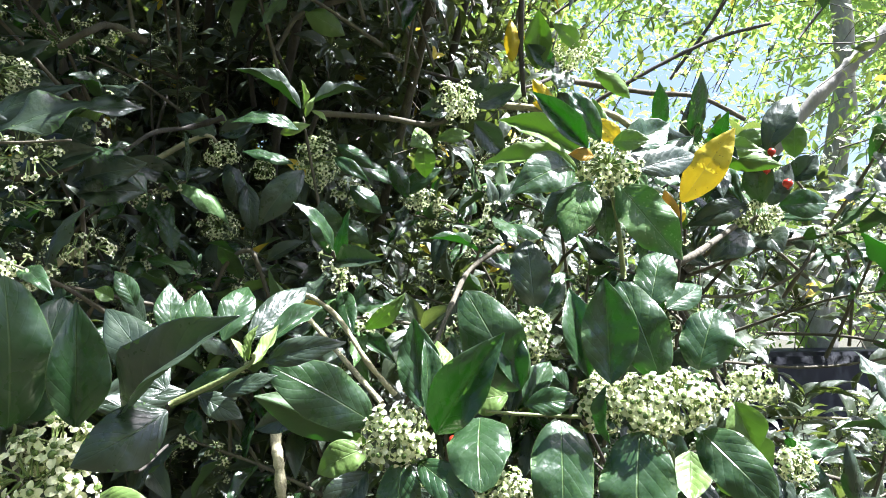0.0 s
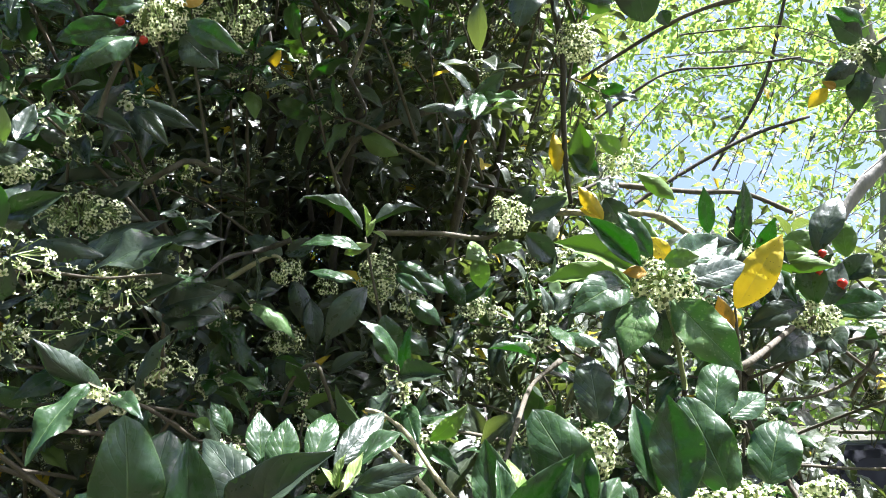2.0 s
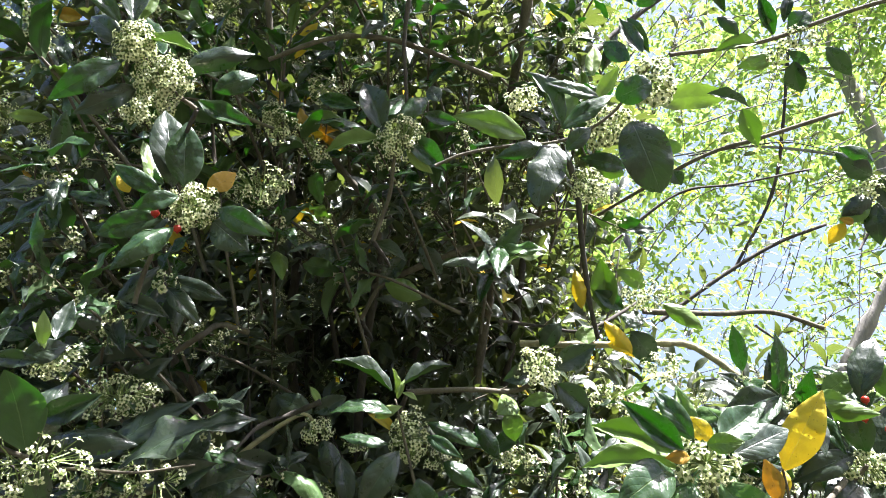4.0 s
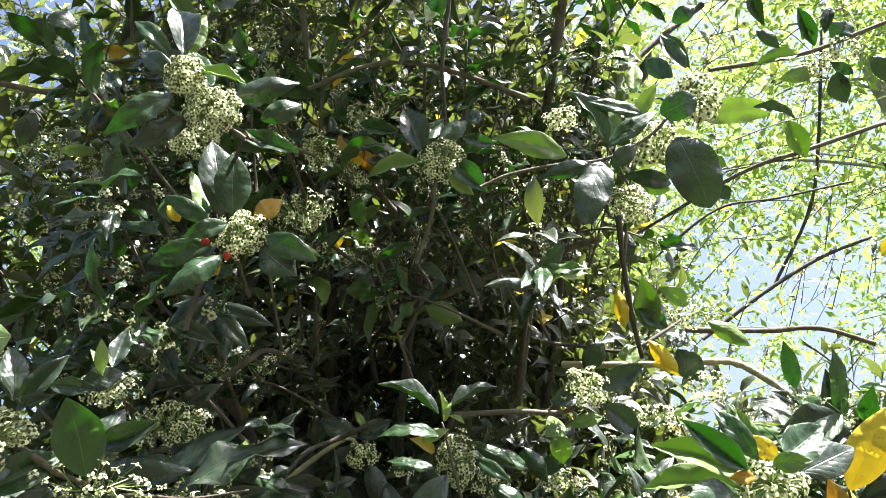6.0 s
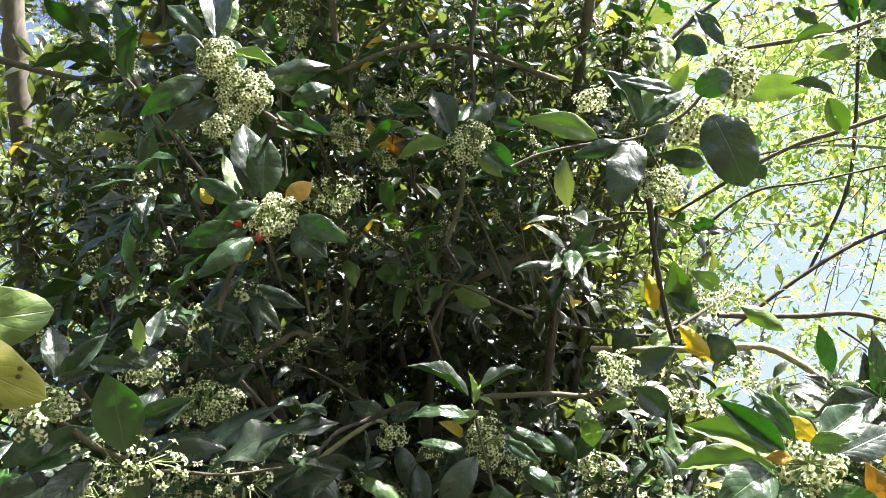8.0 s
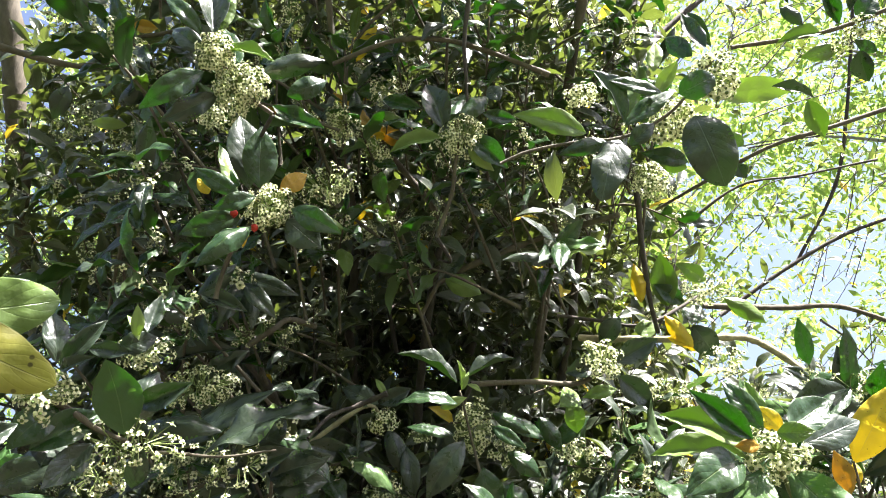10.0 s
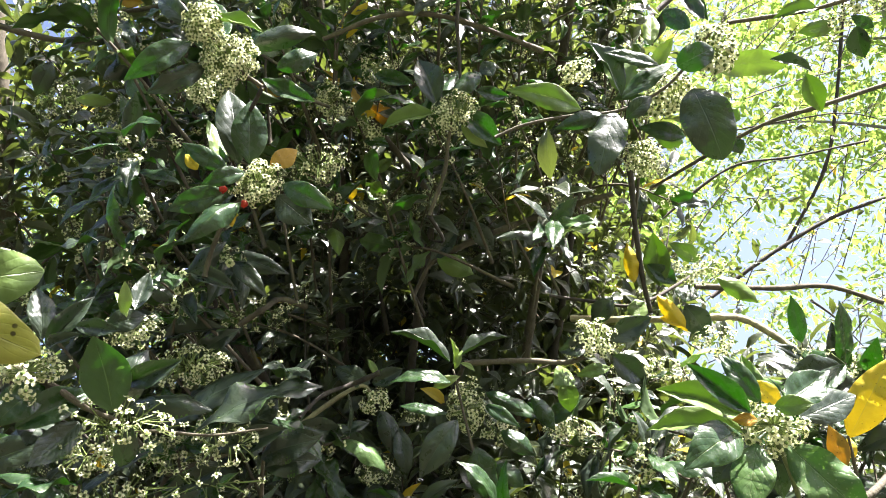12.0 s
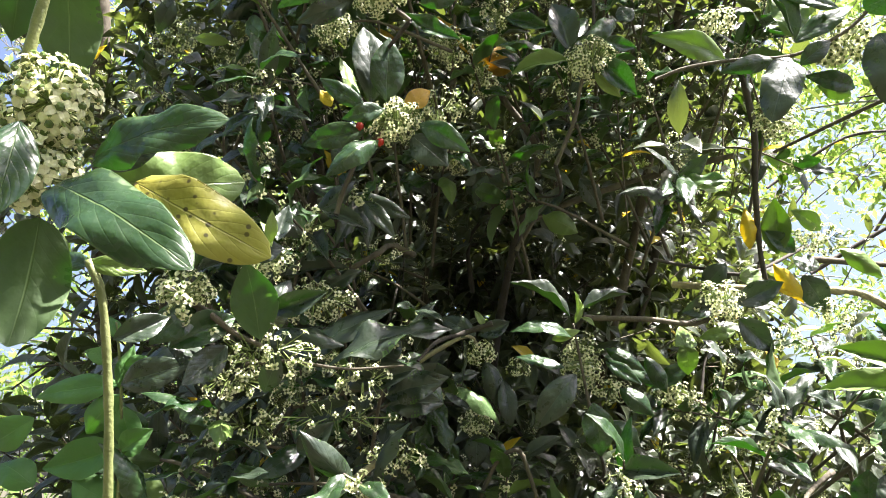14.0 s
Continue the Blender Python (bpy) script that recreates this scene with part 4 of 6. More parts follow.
leaf(twig, (-0.097, 0.383, 1.495), (-0.072, 0.409, 1.516), 0.0136, (0.26, -0.75, 0.61), "g", "fold")
leaf(twig, (-0.097, 0.375, 1.484), (-0.053, 0.370, 1.495), 0.0151, (-0.14, -0.97, 0.20), "d", "arch")
leaf(twig, (-0.118, 0.367, 1.467), (-0.088, 0.364, 1.478), 0.0108, (-0.25, -0.87, 0.42), "d", "flat")
leaf(twig, (-0.151, 0.407, 1.466), (-0.119, 0.408, 1.478), 0.0120, (-0.02, -0.99, 0.11), "g", "flat")
leaf(twig, (-0.103, 0.365, 1.485), (-0.099, 0.365, 1.504), 0.0065, (-0.42, -0.90, 0.12), "n", "fold")
leaf(twig, (-0.101, 0.365, 1.483), (-0.092, 0.379, 1.505), 0.0091, (-0.22, -0.78, 0.59), "n", "cup")
leaf(twig, (-0.105, 0.365, 1.485), (-0.112, 0.362, 1.497), 0.0047, (0.75, -0.60, 0.30), "n", "arch")
leaf(twig, (-0.190, 0.421, 1.516), (-0.203, 0.418, 1.538), 0.0130, (0.47, -0.87, 0.15), "g", "arch")
leaf(twig, (-0.204, 0.421, 1.520), (-0.215, 0.418, 1.526), 0.0101, (0.34, -0.92, 0.18), "l", "fold")
leaf(twig, (-0.148, 0.418, 1.462), (-0.120, 0.416, 1.449), 0.0158, (0.10, -0.93, 0.36), "d", "flat")
leaf(twig, (-0.221, 0.448, 1.459), (-0.187, 0.471, 1.465), 0.0232, (0.50, -0.83, 0.24), "d", "cup")
leaf(twig, (-0.239, 0.470, 1.450), (-0.183, 0.492, 1.459), 0.0242, (0.32, -0.92, 0.22), "d", "flat")
twig = spray([(-0.002, 0.747, 0.000), (-0.001, 0.547, 1.037), (-0.001, 0.447, 1.387), (-0.009, 0.444, 1.414), (-0.016, 0.441, 1.439), (-0.014, 0.439, 1.453)], 0.0018, 0.0011, SHOOT, "holly branch with a round flower head and wide leaves")
leaf(twig, (-0.046, 0.440, 1.444), (-0.106, 0.420, 1.480), 0.0353, (0.39, -0.91, 0.13), "g", "round")
leaf(twig, (-0.060, 0.462, 1.431), (-0.125, 0.459, 1.458), 0.0301, (-0.05, 1.00, -0.02), "g", "fold")
leaf(twig, (-0.014, 0.449, 1.451), (-0.019, 0.446, 1.509), 0.0287, (0.19, -0.98, -0.04), "g", "cup")
leaf(twig, (-0.010, 0.435, 1.447), (-0.011, 0.446, 1.496), 0.0166, (0.45, -0.87, 0.20), "g", "fold")
leaf(twig, (-0.004, 0.431, 1.438), (0.035, 0.402, 1.499), 0.0324, (-0.38, -0.91, -0.18), "g", "fold")
leaf(twig, (-0.050, 0.463, 1.424), (-0.084, 0.464, 1.407), 0.0239, (-0.14, -0.97, 0.20), "l", "arch")
leaf(twig, (-0.046, 0.473, 1.420), (-0.072, 0.485, 1.417), 0.0217, (-0.41, -0.86, 0.30), "l", "fold")
leaf(twig, (-0.025, 0.443, 1.419), (-0.029, 0.432, 1.376), 0.0270, (-0.09, -0.96, 0.27), "g", "round")
leaf(twig, (-0.016, 0.443, 1.419), (0.022, 0.422, 1.394), 0.0223, (-0.15, -0.86, 0.49), "g", "arch")
leaf(twig, (-0.048, 0.444, 1.412), (-0.073, 0.429, 1.379), 0.0238, (0.05, -0.93, 0.37), "d", "fold")
leaf(twig, (0.002, 0.468, 1.461), (-0.004, 0.484, 1.495), 0.0181, (0.09, -0.89, 0.44), "l", "droop")
leaf(twig, (-0.110, 0.562, 1.433), (-0.153, 0.563, 1.422), 0.0212, (-0.08, -0.98, 0.20), "d", "fold")
flowers(twig, (-0.030, 0.441, 1.435), (0.0222, 0.0163, 0.0186), 52, 103, 0.0052)
berry(twig, (0.007, 0.462, 1.429), 0.0034)
twig = spray([(0.094, 0.470, 1.443), (0.052, 0.470, 1.445), (0.029, 0.470, 1.447)], 0.0015, 0.0011, SHOOT, "holly branch with upright glossy leaves")
branch("side_twig", twig, [(0.094, 0.470, 1.443), (0.138, 0.587, 1.384), (0.163, 0.811, 1.362)], 0.0015, 0.0012, BARK_DARK)
leaf(twig, (0.052, 0.478, 1.460), (0.016, 0.466, 1.528), 0.0423, (0.15, -0.98, -0.10), "g", "round")
leaf(twig, (0.053, 0.468, 1.461), (0.039, 0.484, 1.511), 0.0222, (-0.02, -0.95, 0.30), "g", "fold")
leaf(twig, (0.070, 0.522, 1.519), (0.066, 0.530, 1.573), 0.0309, (0.00, -0.99, 0.16), "d", "round")
leaf(twig, (0.025, 0.460, 1.444), (0.022, 0.410, 1.409), 0.0392, (-0.17, -0.56, 0.81), "g", "round")
leaf(twig, (0.056, 0.469, 1.451), (0.092, 0.468, 1.456), 0.0189, (-0.06, -0.96, 0.26), "g", "arch")
leaf(twig, (0.078, 0.461, 1.442), (0.073, 0.427, 1.376), 0.0398, (-0.01, -0.89, 0.46), "g", "round")
leaf(twig, (0.057, 0.480, 1.448), (0.078, 0.499, 1.480), 0.0189, (-0.03, -0.85, 0.53), "g", "fold")
leaf(twig, (0.047, 0.499, 1.455), (0.015, 0.502, 1.447), 0.0252, (-0.13, -0.96, 0.23), "l", "arch")
leaf(twig, (0.077, 0.542, 1.513), (0.099, 0.562, 1.551), 0.0236, (-0.03, -0.88, 0.48), "g", "flat")
leaf(twig, (0.094, 0.519, 1.457), (0.075, 0.521, 1.474), 0.0175, (0.01, -0.99, 0.11), "g", "droop")
flowers(twig, (0.066, 0.514, 1.498), (0.0136, 0.0131, 0.0191), 40, 104, 0.0052)
flowers(twig, (0.044, 0.497, 1.391), (0.0240, 0.0144, 0.0120), 34, 105, 0.0052)
twig = spray([(0.160, 0.768, 0.000), (0.152, 0.568, 1.034), (0.152, 0.468, 1.384), (0.148, 0.463, 1.421), (0.143, 0.459, 1.451), (0.137, 0.457, 1.470)], 0.0019, 0.0011, SHOOT, "holly branch with a broad sunlit flower head")
leaf(twig, (0.101, 0.477, 1.469), (0.091, 0.487, 1.532), 0.0247, (-0.07, -0.99, 0.14), "g", "fold")
leaf(twig, (0.109, 0.447, 1.467), (0.106, 0.442, 1.535), 0.0370, (-0.08, -0.99, -0.08), "g", "cup")
leaf(twig, (0.144, 0.457, 1.470), (0.121, 0.463, 1.535), 0.0351, (-0.14, -0.99, 0.05), "g", "round")
leaf(twig, (0.177, 0.477, 1.474), (0.196, 0.490, 1.518), 0.0354, (-0.37, -0.84, 0.40), "g", "round")
leaf(twig, (0.128, 0.451, 1.436), (0.115, 0.417, 1.370), 0.0454, (-0.36, -0.80, 0.48), "g", "round")
leaf(twig, (0.171, 0.461, 1.435), (0.204, 0.431, 1.395), 0.0343, (-0.35, -0.86, 0.36), "g", "round")
leaf(twig, (0.106, 0.447, 1.466), (0.107, 0.451, 1.427), 0.0129, (-0.86, -0.51, -0.05), "g", "fold")
leaf(twig, (0.219, 0.520, 1.448), (0.235, 0.520, 1.412), 0.0298, (-0.17, -0.98, -0.07), "l", "fold")
leaf(twig, (0.228, 0.544, 1.418), (0.260, 0.550, 1.394), 0.0318, (0.11, -0.99, -0.08), "l", "fold")
leaf(twig, (0.130, 0.489, 1.460), (0.122, 0.497, 1.512), 0.0252, (-0.12, -0.98, 0.14), "d", "fold")
leaf(twig, (0.229, 0.487, 1.387), (0.186, 0.481, 1.422), 0.0242, (0.10, -0.99, -0.05), "d", "arch")
leaf(twig, (0.162, 0.532, 1.519), (0.181, 0.559, 1.569), 0.0327, (-0.27, -0.80, 0.54), "g", "round")
leaf(twig, (0.188, 0.572, 1.520), (0.228, 0.593, 1.541), 0.0249, (0.23, -0.86, 0.45), "g", "flat")
leaf(twig, (0.240, 0.584, 1.419), (0.241, 0.593, 1.362), 0.0269, (-0.52, -0.84, -0.13), "l", "round")
leaf(twig, (0.182, 0.514, 1.413), (0.171, 0.484, 1.386), 0.0297, (-0.08, -0.64, 0.76), "l", "cup")
flowers(twig, (0.148, 0.459, 1.454), (0.0405, 0.0252, 0.0225), 105, 106, 0.0052)
flowers(twig, (0.109, 0.479, 1.452), (0.0133, 0.0139, 0.0215), 34, 107, 0.0052)
flowers(twig, (0.250, 0.559, 1.457), (0.0220, 0.0150, 0.0156), 34, 108, 0.0052)
flowers(twig, (0.308, 0.609, 1.385), (0.0157, 0.0122, 0.0147), 26, 109, 0.0052)
twig = spray([(0.152, 0.569, 1.545), (0.144, 0.552, 1.589), (0.135, 0.540, 1.621), (0.132, 0.536, 1.632)], 0.0024, 0.0019, SHOOT, "holly shoot with a rosette of leaves round cream flowers")
branch("side_twig", twig, [(0.152, 0.569, 1.545), (0.164, 0.684, 1.494), (0.245, 0.906, 1.489)], 0.0024, 0.0012, BARK_DARK)
leaf(twig, (0.114, 0.520, 1.644), (0.070, 0.508, 1.686), 0.0205, (0.08, -0.98, -0.20), "g", "fold")
leaf(twig, (0.126, 0.529, 1.651), (0.102, 0.532, 1.697), 0.0187, (-0.13, -0.99, -0.02), "g", "arch")
leaf(twig, (0.134, 0.549, 1.658), (0.128, 0.562, 1.701), 0.0154, (-0.17, -0.95, 0.26), "l", "cup")
leaf(twig, (0.120, 0.543, 1.640), (0.046, 0.532, 1.672), 0.0269, (0.20, -0.97, 0.14), "l", "fold")
leaf(twig, (0.116, 0.557, 1.631), (0.034, 0.547, 1.641), 0.0273, (0.16, -0.84, 0.52), "l", "fold")
leaf(twig, (0.103, 0.524, 1.630), (0.051, 0.490, 1.603), 0.0352, (0.37, -0.85, 0.37), "g", "arch")
leaf(twig, (0.116, 0.529, 1.620), (0.093, 0.511, 1.569), 0.0334, (-0.20, -0.90, 0.40), "s", "flat")
leaf(twig, (0.140, 0.532, 1.618), (0.185, 0.519, 1.556), 0.0395, (-0.18, -0.98, 0.07), "s", "wavy")
leaf(twig, (0.151, 0.541, 1.655), (0.196, 0.565, 1.680), 0.0311, (0.29, -0.89, 0.34), "g", "cup")
leaf(twig, (0.131, 0.510, 1.646), (0.156, 0.497, 1.644), 0.0167, (-0.47, -0.88, 0.04), "l", "arch")
leaf(twig, (0.142, 0.531, 1.650), (0.124, 0.531, 1.672), 0.0166, (-0.11, -0.99, -0.08), "y", "arch")
leaf(twig, (0.173, 0.589, 1.644), (0.235, 0.613, 1.665), 0.0314, (0.28, -0.93, 0.25), "d", "flat")
leaf(twig, (0.138, 0.572, 1.624), (0.142, 0.582, 1.577), 0.0230, (-0.09, -0.97, -0.22), "d", "arch")
leaf(twig, (0.119, 0.565, 1.639), (0.088, 0.583, 1.674), 0.0209, (-0.31, -0.93, 0.21), "d", "arch")
leaf(twig, (0.077, 0.626, 1.543), (0.081, 0.616, 1.579), 0.0279, (-0.33, -0.92, -0.23), "g", "cup")
leaf(twig, (0.119, 0.523, 1.638), (0.099, 0.520, 1.639), 0.0114, (0.11, -0.99, 0.02), "a", "arch")
leaf(twig, (0.128, 0.590, 1.631), (0.089, 0.597, 1.594), 0.0317, (-0.25, -0.96, 0.09), "d", "flat")
flowers(twig, (0.134, 0.536, 1.634), (0.0254, 0.0203, 0.0254), 62, 110, 0.0052)
twig = spray([(0.248, 0.724, 1.535), (0.249, 0.709, 1.579), (0.246, 0.693, 1.623), (0.245, 0.689, 1.634)], 0.0023, 0.0012, BARK, "holly twig with fading yellow leaves")
branch("side_twig", twig, [(0.248, 0.724, 1.535), (0.307, 0.837, 1.484), (0.362, 1.054, 1.478)], 0.0023, 0.0012, BARK_DARK)
leaf(twig, (0.246, 0.689, 1.633), (0.293, 0.662, 1.705), 0.0384, (-0.48, -0.88, -0.03), "y", "flat")
leaf(twig, (0.237, 0.699, 1.603), (0.228, 0.684, 1.645), 0.0204, (-0.13, -0.93, -0.36), "a", "flat")
leaf(twig, (0.247, 0.697, 1.612), (0.248, 0.698, 1.635), 0.0108, (-0.47, -0.88, 0.06), "y", "droop")
twig = spray([(0.290, 0.810, 1.573), (0.325, 0.803, 1.603), (0.360, 0.798, 1.626), (0.374, 0.795, 1.638)], 0.0046, 0.0026, BARK, "holly shoot with dark leaves, flowers and red berries")
branch("side_twig", twig, [(0.290, 0.810, 1.573), (0.310, 0.923, 1.528), (0.408, 1.139, 1.533)], 0.0046, 0.0012, BARK_DARK)
leaf(twig, (0.362, 0.790, 1.650), (0.291, 0.801, 1.627), 0.0312, (-0.21, -0.97, 0.14), "d", "arch")
leaf(twig, (0.375, 0.791, 1.649), (0.373, 0.782, 1.717), 0.0343, (-0.55, -0.83, -0.12), "d", "arch")
leaf(twig, (0.388, 0.792, 1.648), (0.416, 0.795, 1.703), 0.0288, (-0.42, -0.86, 0.27), "d", "flat")
leaf(twig, (0.398, 0.793, 1.649), (0.457, 0.791, 1.652), 0.0352, (-0.03, -1.00, 0.08), "g", "arch")
leaf(twig, (0.366, 0.800, 1.620), (0.311, 0.782, 1.583), 0.0455, (-0.01, -0.89, 0.45), "d", "arch")
leaf(twig, (0.376, 0.770, 1.709), (0.417, 0.776, 1.782), 0.0357, (-0.38, -0.88, 0.28), "d", "arch")
leaf(twig, (0.370, 0.818, 1.661), (0.327, 0.834, 1.679), 0.0258, (-0.32, -0.95, 0.03), "d", "flat")
leaf(twig, (0.385, 0.802, 1.619), (0.384, 0.762, 1.591), 0.0404, (-0.54, -0.46, 0.71), "d", "arch")
leaf(twig, (0.423, 0.796, 1.708), (0.428, 0.801, 1.758), 0.0281, (-0.58, -0.81, 0.13), "l", "flat")
leaf(twig, (0.357, 0.817, 1.723), (0.398, 0.807, 1.747), 0.0288, (-0.28, -0.96, 0.08), "l", "flat")
leaf(twig, (0.426, 0.815, 1.684), (0.454, 0.802, 1.714), 0.0317, (-0.49, -0.87, 0.06), "d", "fold")
flowers(twig, (0.375, 0.796, 1.635), (0.0303, 0.0211, 0.0224), 46, 111, 0.0052)
berry(twig, (0.378, 0.761, 1.706), 0.0047)
berry(twig, (0.374, 0.767, 1.686), 0.0042)
berry(twig, (0.401, 0.774, 1.672), 0.0058)
twig = spray([(-0.152, 0.881, 1.617), (-0.160, 0.865, 1.660), (-0.170, 0.842, 1.726), (-0.176, 0.826, 1.769)], 0.0023, 0.0015, BARK, "holly twig with a pale upright shoot above flowers")
branch("side_twig", twig, [(-0.152, 0.881, 1.617), (-0.151, 1.015, 1.578), (-0.207, 1.273, 1.590)], 0.0023, 0.0014, BARK_DARK)
leaf(twig, (-0.172, 0.802, 1.771), (-0.170, 0.785, 1.802), 0.0106, (0.93, -0.29, -0.23), "n", "fold")
leaf(twig, (-0.181, 0.833, 1.781), (-0.256, 0.808, 1.828), 0.0304, (0.58, -0.48, 0.66), "d", "fold")
leaf(twig, (-0.165, 0.822, 1.785), (-0.097, 0.843, 1.814), 0.0255, (-0.11, -0.64, 0.76), "d", "fold")
leaf(twig, (-0.165, 0.824, 1.776), (-0.147, 0.840, 1.767), 0.0086, (0.69, -0.70, 0.19), "n", "arch")
leaf(twig, (-0.179, 0.821, 1.750), (-0.257, 0.798, 1.756), 0.0267, (0.26, -0.77, 0.58), "g", "arch")
leaf(twig, (-0.191, 0.845, 1.713), (-0.255, 0.837, 1.730), 0.0215, (0.24, -0.78, 0.57), "g", "flat")
leaf(twig, (-0.135, 0.841, 1.737), (-0.086, 0.850, 1.708), 0.0208, (0.17, -0.99, -0.03), "g", "droop")
leaf(twig, (-0.137, 0.836, 1.719), (-0.093, 0.828, 1.687), 0.0183, (-0.07, -0.99, 0.16), "g", "arch")
leaf(twig, (-0.176, 0.838, 1.703), (-0.231, 0.836, 1.632), 0.0396, (0.07, -1.00, -0.03), "d", "arch")
leaf(twig, (-0.156, 0.863, 1.669), (-0.148, 0.885, 1.601), 0.0424, (0.32, -0.91, -0.26), "g", "wavy")
leaf(twig, (-0.173, 0.826, 1.769), (-0.161, 0.821, 1.793), 0.0094, (-0.01, -0.97, -0.22), "n", "arch")
leaf(twig, (-0.120, 0.859, 1.687), (-0.078, 0.872, 1.653), 0.0263, (0.24, -0.97, -0.04), "g", "droop")
leaf(twig, (-0.132, 0.874, 1.645), (-0.097, 0.886, 1.615), 0.0279, (0.31, -0.95, -0.04), "g", "droop")
leaf(twig, (-0.205, 0.831, 1.748), (-0.167, 0.826, 1.759), 0.0155, (-0.08, -0.99, -0.13), "n", "arch")
leaf(twig, (-0.078, 0.962, 1.747), (-0.049, 0.984, 1.697), 0.0262, (0.27, -0.94, -0.23), "g", "droop")
leaf(twig, (-0.137, 0.956, 1.749), (-0.065, 0.981, 1.715), 0.0279, (0.45, -0.83, 0.33), "g", "flat")
leaf(twig, (-0.067, 1.036, 1.713), (-0.002, 1.022, 1.752), 0.0277, (-0.15, -0.99, -0.07), "g", "arch")
flowers(twig, (-0.168, 0.889, 1.729), (0.0285, 0.0278, 0.0411), 74, 112, 0.0052)
flowers(twig, (-0.130, 0.951, 1.698), (0.0281, 0.0192, 0.0199), 30, 113, 0.0052)
flowers(twig, (-0.033, 1.054, 1.705), (0.0380, 0.0232, 0.0199), 39, 114, 0.0052)
twig = spray([(-0.470, 0.989, 1.723), (-0.428, 0.983, 1.753), (-0.355, 0.977, 1.789), (-0.333, 0.984, 1.776)], 0.0053, 0.0026, BARK_PALE, "holly twig with small flower tufts and dark leaves")
branch("side_twig", twig, [(-0.470, 0.989, 1.723), (-0.541, 1.109, 1.694), (-0.621, 1.337, 1.729)], 0.0053, 0.0013, BARK_DARK)
leaf(twig, (-0.336, 0.978, 1.791), (-0.396, 0.974, 1.822), 0.0349, (0.09, -0.99, 0.07), "d", "flat")
leaf(twig, (-0.332, 0.978, 1.791), (-0.282, 0.985, 1.813), 0.0293, (0.17, -0.98, -0.09), "d", "fold")
leaf(twig, (-0.323, 0.992, 1.752), (-0.306, 1.009, 1.679), 0.0344, (0.41, -0.91, -0.10), "d", "droop")
leaf(twig, (-0.296, 1.004, 1.723), (-0.286, 1.002, 1.642), 0.0308, (0.37, -0.93, 0.07), "d", "arch")
leaf(twig, (-0.321, 0.976, 1.801), (-0.338, 0.974, 1.832), 0.0119, (0.29, -0.95, 0.10), "n", "arch")
leaf(twig, (-0.354, 1.014, 1.682), (-0.399, 1.003, 1.722), 0.0349, (0.31, -0.95, 0.09), "d", "fold")
leaf(twig, (-0.342, 1.028, 1.643), (-0.343, 1.028, 1.589), 0.0382, (0.14, -0.99, -0.00), "d", "flat")
leaf(twig, (-0.290, 1.014, 1.698), (-0.326, 1.011, 1.726), 0.0275, (0.18, -0.98, 0.13), "d", "droop")
flowers(twig, (-0.331, 0.987, 1.767), (0.0284, 0.0206, 0.0231), 33, 115, 0.0052)
flowers(twig, (-0.342, 1.023, 1.661), (0.0320, 0.0235, 0.0267), 40, 116, 0.0052)
flowers(twig, (-0.270, 1.000, 1.743), (0.0196, 0.0149, 0.0178), 16, 117, 0.0052)
twig = spray([(-0.567, 0.498, 1.741), (-0.526, 0.516, 1.718), (-0.501, 0.528, 1.699), (-0.474, 0.539, 1.687)], 0.0040, 0.0023, BARK, "holly branch hung with loose white flowers")
branch("side_twig", twig, [(-0.567, 0.498, 1.741), (-0.648, 0.609, 1.725), (-0.860, 0.823, 1.783)], 0.0040, 0.0015, BARK_DARK)
leaf(twig, (-0.474, 0.535, 1.693), (-0.476, 0.492, 1.761), 0.0461, (-0.47, 0.75, 0.46), "g", "flat")
leaf(twig, (-0.481, 0.548, 1.696), (-0.456, 0.553, 1.760), 0.0375, (0.45, -0.89, -0.10), "d", "droop")
leaf(twig, (-0.538, 0.512, 1.722), (-0.560, 0.482, 1.679), 0.0351, (0.69, -0.72, 0.12), "g", "arch")
leaf(twig, (-0.549, 0.518, 1.766), (-0.508, 0.526, 1.815), 0.0215, (0.42, -0.89, -0.20), "d", "fold")
leaf(twig, (-0.552, 0.516, 1.770), (-0.570, 0.518, 1.830), 0.0261, (0.67, -0.70, 0.24), "d", "arch")
leaf(twig, (-0.531, 0.498, 1.755), (-0.490, 0.491, 1.764), 0.0142, (-0.15, -0.99, 0.07), "d", "fold")
leaf(twig, (-0.475, 0.533, 1.793), (-0.465, 0.514, 1.823), 0.0136, (0.60, -0.57, -0.56), "n", "flat")
leaf(twig, (-0.473, 0.535, 1.791), (-0.484, 0.526, 1.818), 0.0100, (0.82, -0.55, 0.15), "n", "arch")
leaf(twig, (-0.478, 0.555, 1.806), (-0.475, 0.569, 1.855), 0.0207, (0.50, -0.84, 0.20), "d", "cup")
leaf(twig, (-0.520, 0.567, 1.795), (-0.485, 0.587, 1.810), 0.0264, (0.54, -0.83, -0.13), "d", "arch")
leaf(twig, (-0.553, 0.560, 1.797), (-0.502, 0.567, 1.789), 0.0195, (0.11, -0.99, -0.08), "d", "cup")
leaf(twig, (-0.508, 0.532, 1.686), (-0.531, 0.501, 1.643), 0.0311, (0.65, -0.74, 0.17), "d", "cup")
leaf(twig, (-0.667, 0.588, 1.658), (-0.588, 0.596, 1.682), 0.0383, (0.15, -0.98, -0.16), "d", "arch")
leaf(twig, (-0.676, 0.638, 1.699), (-0.633, 0.635, 1.683), 0.0346, (0.03, -0.95, 0.31), "d", "arch")
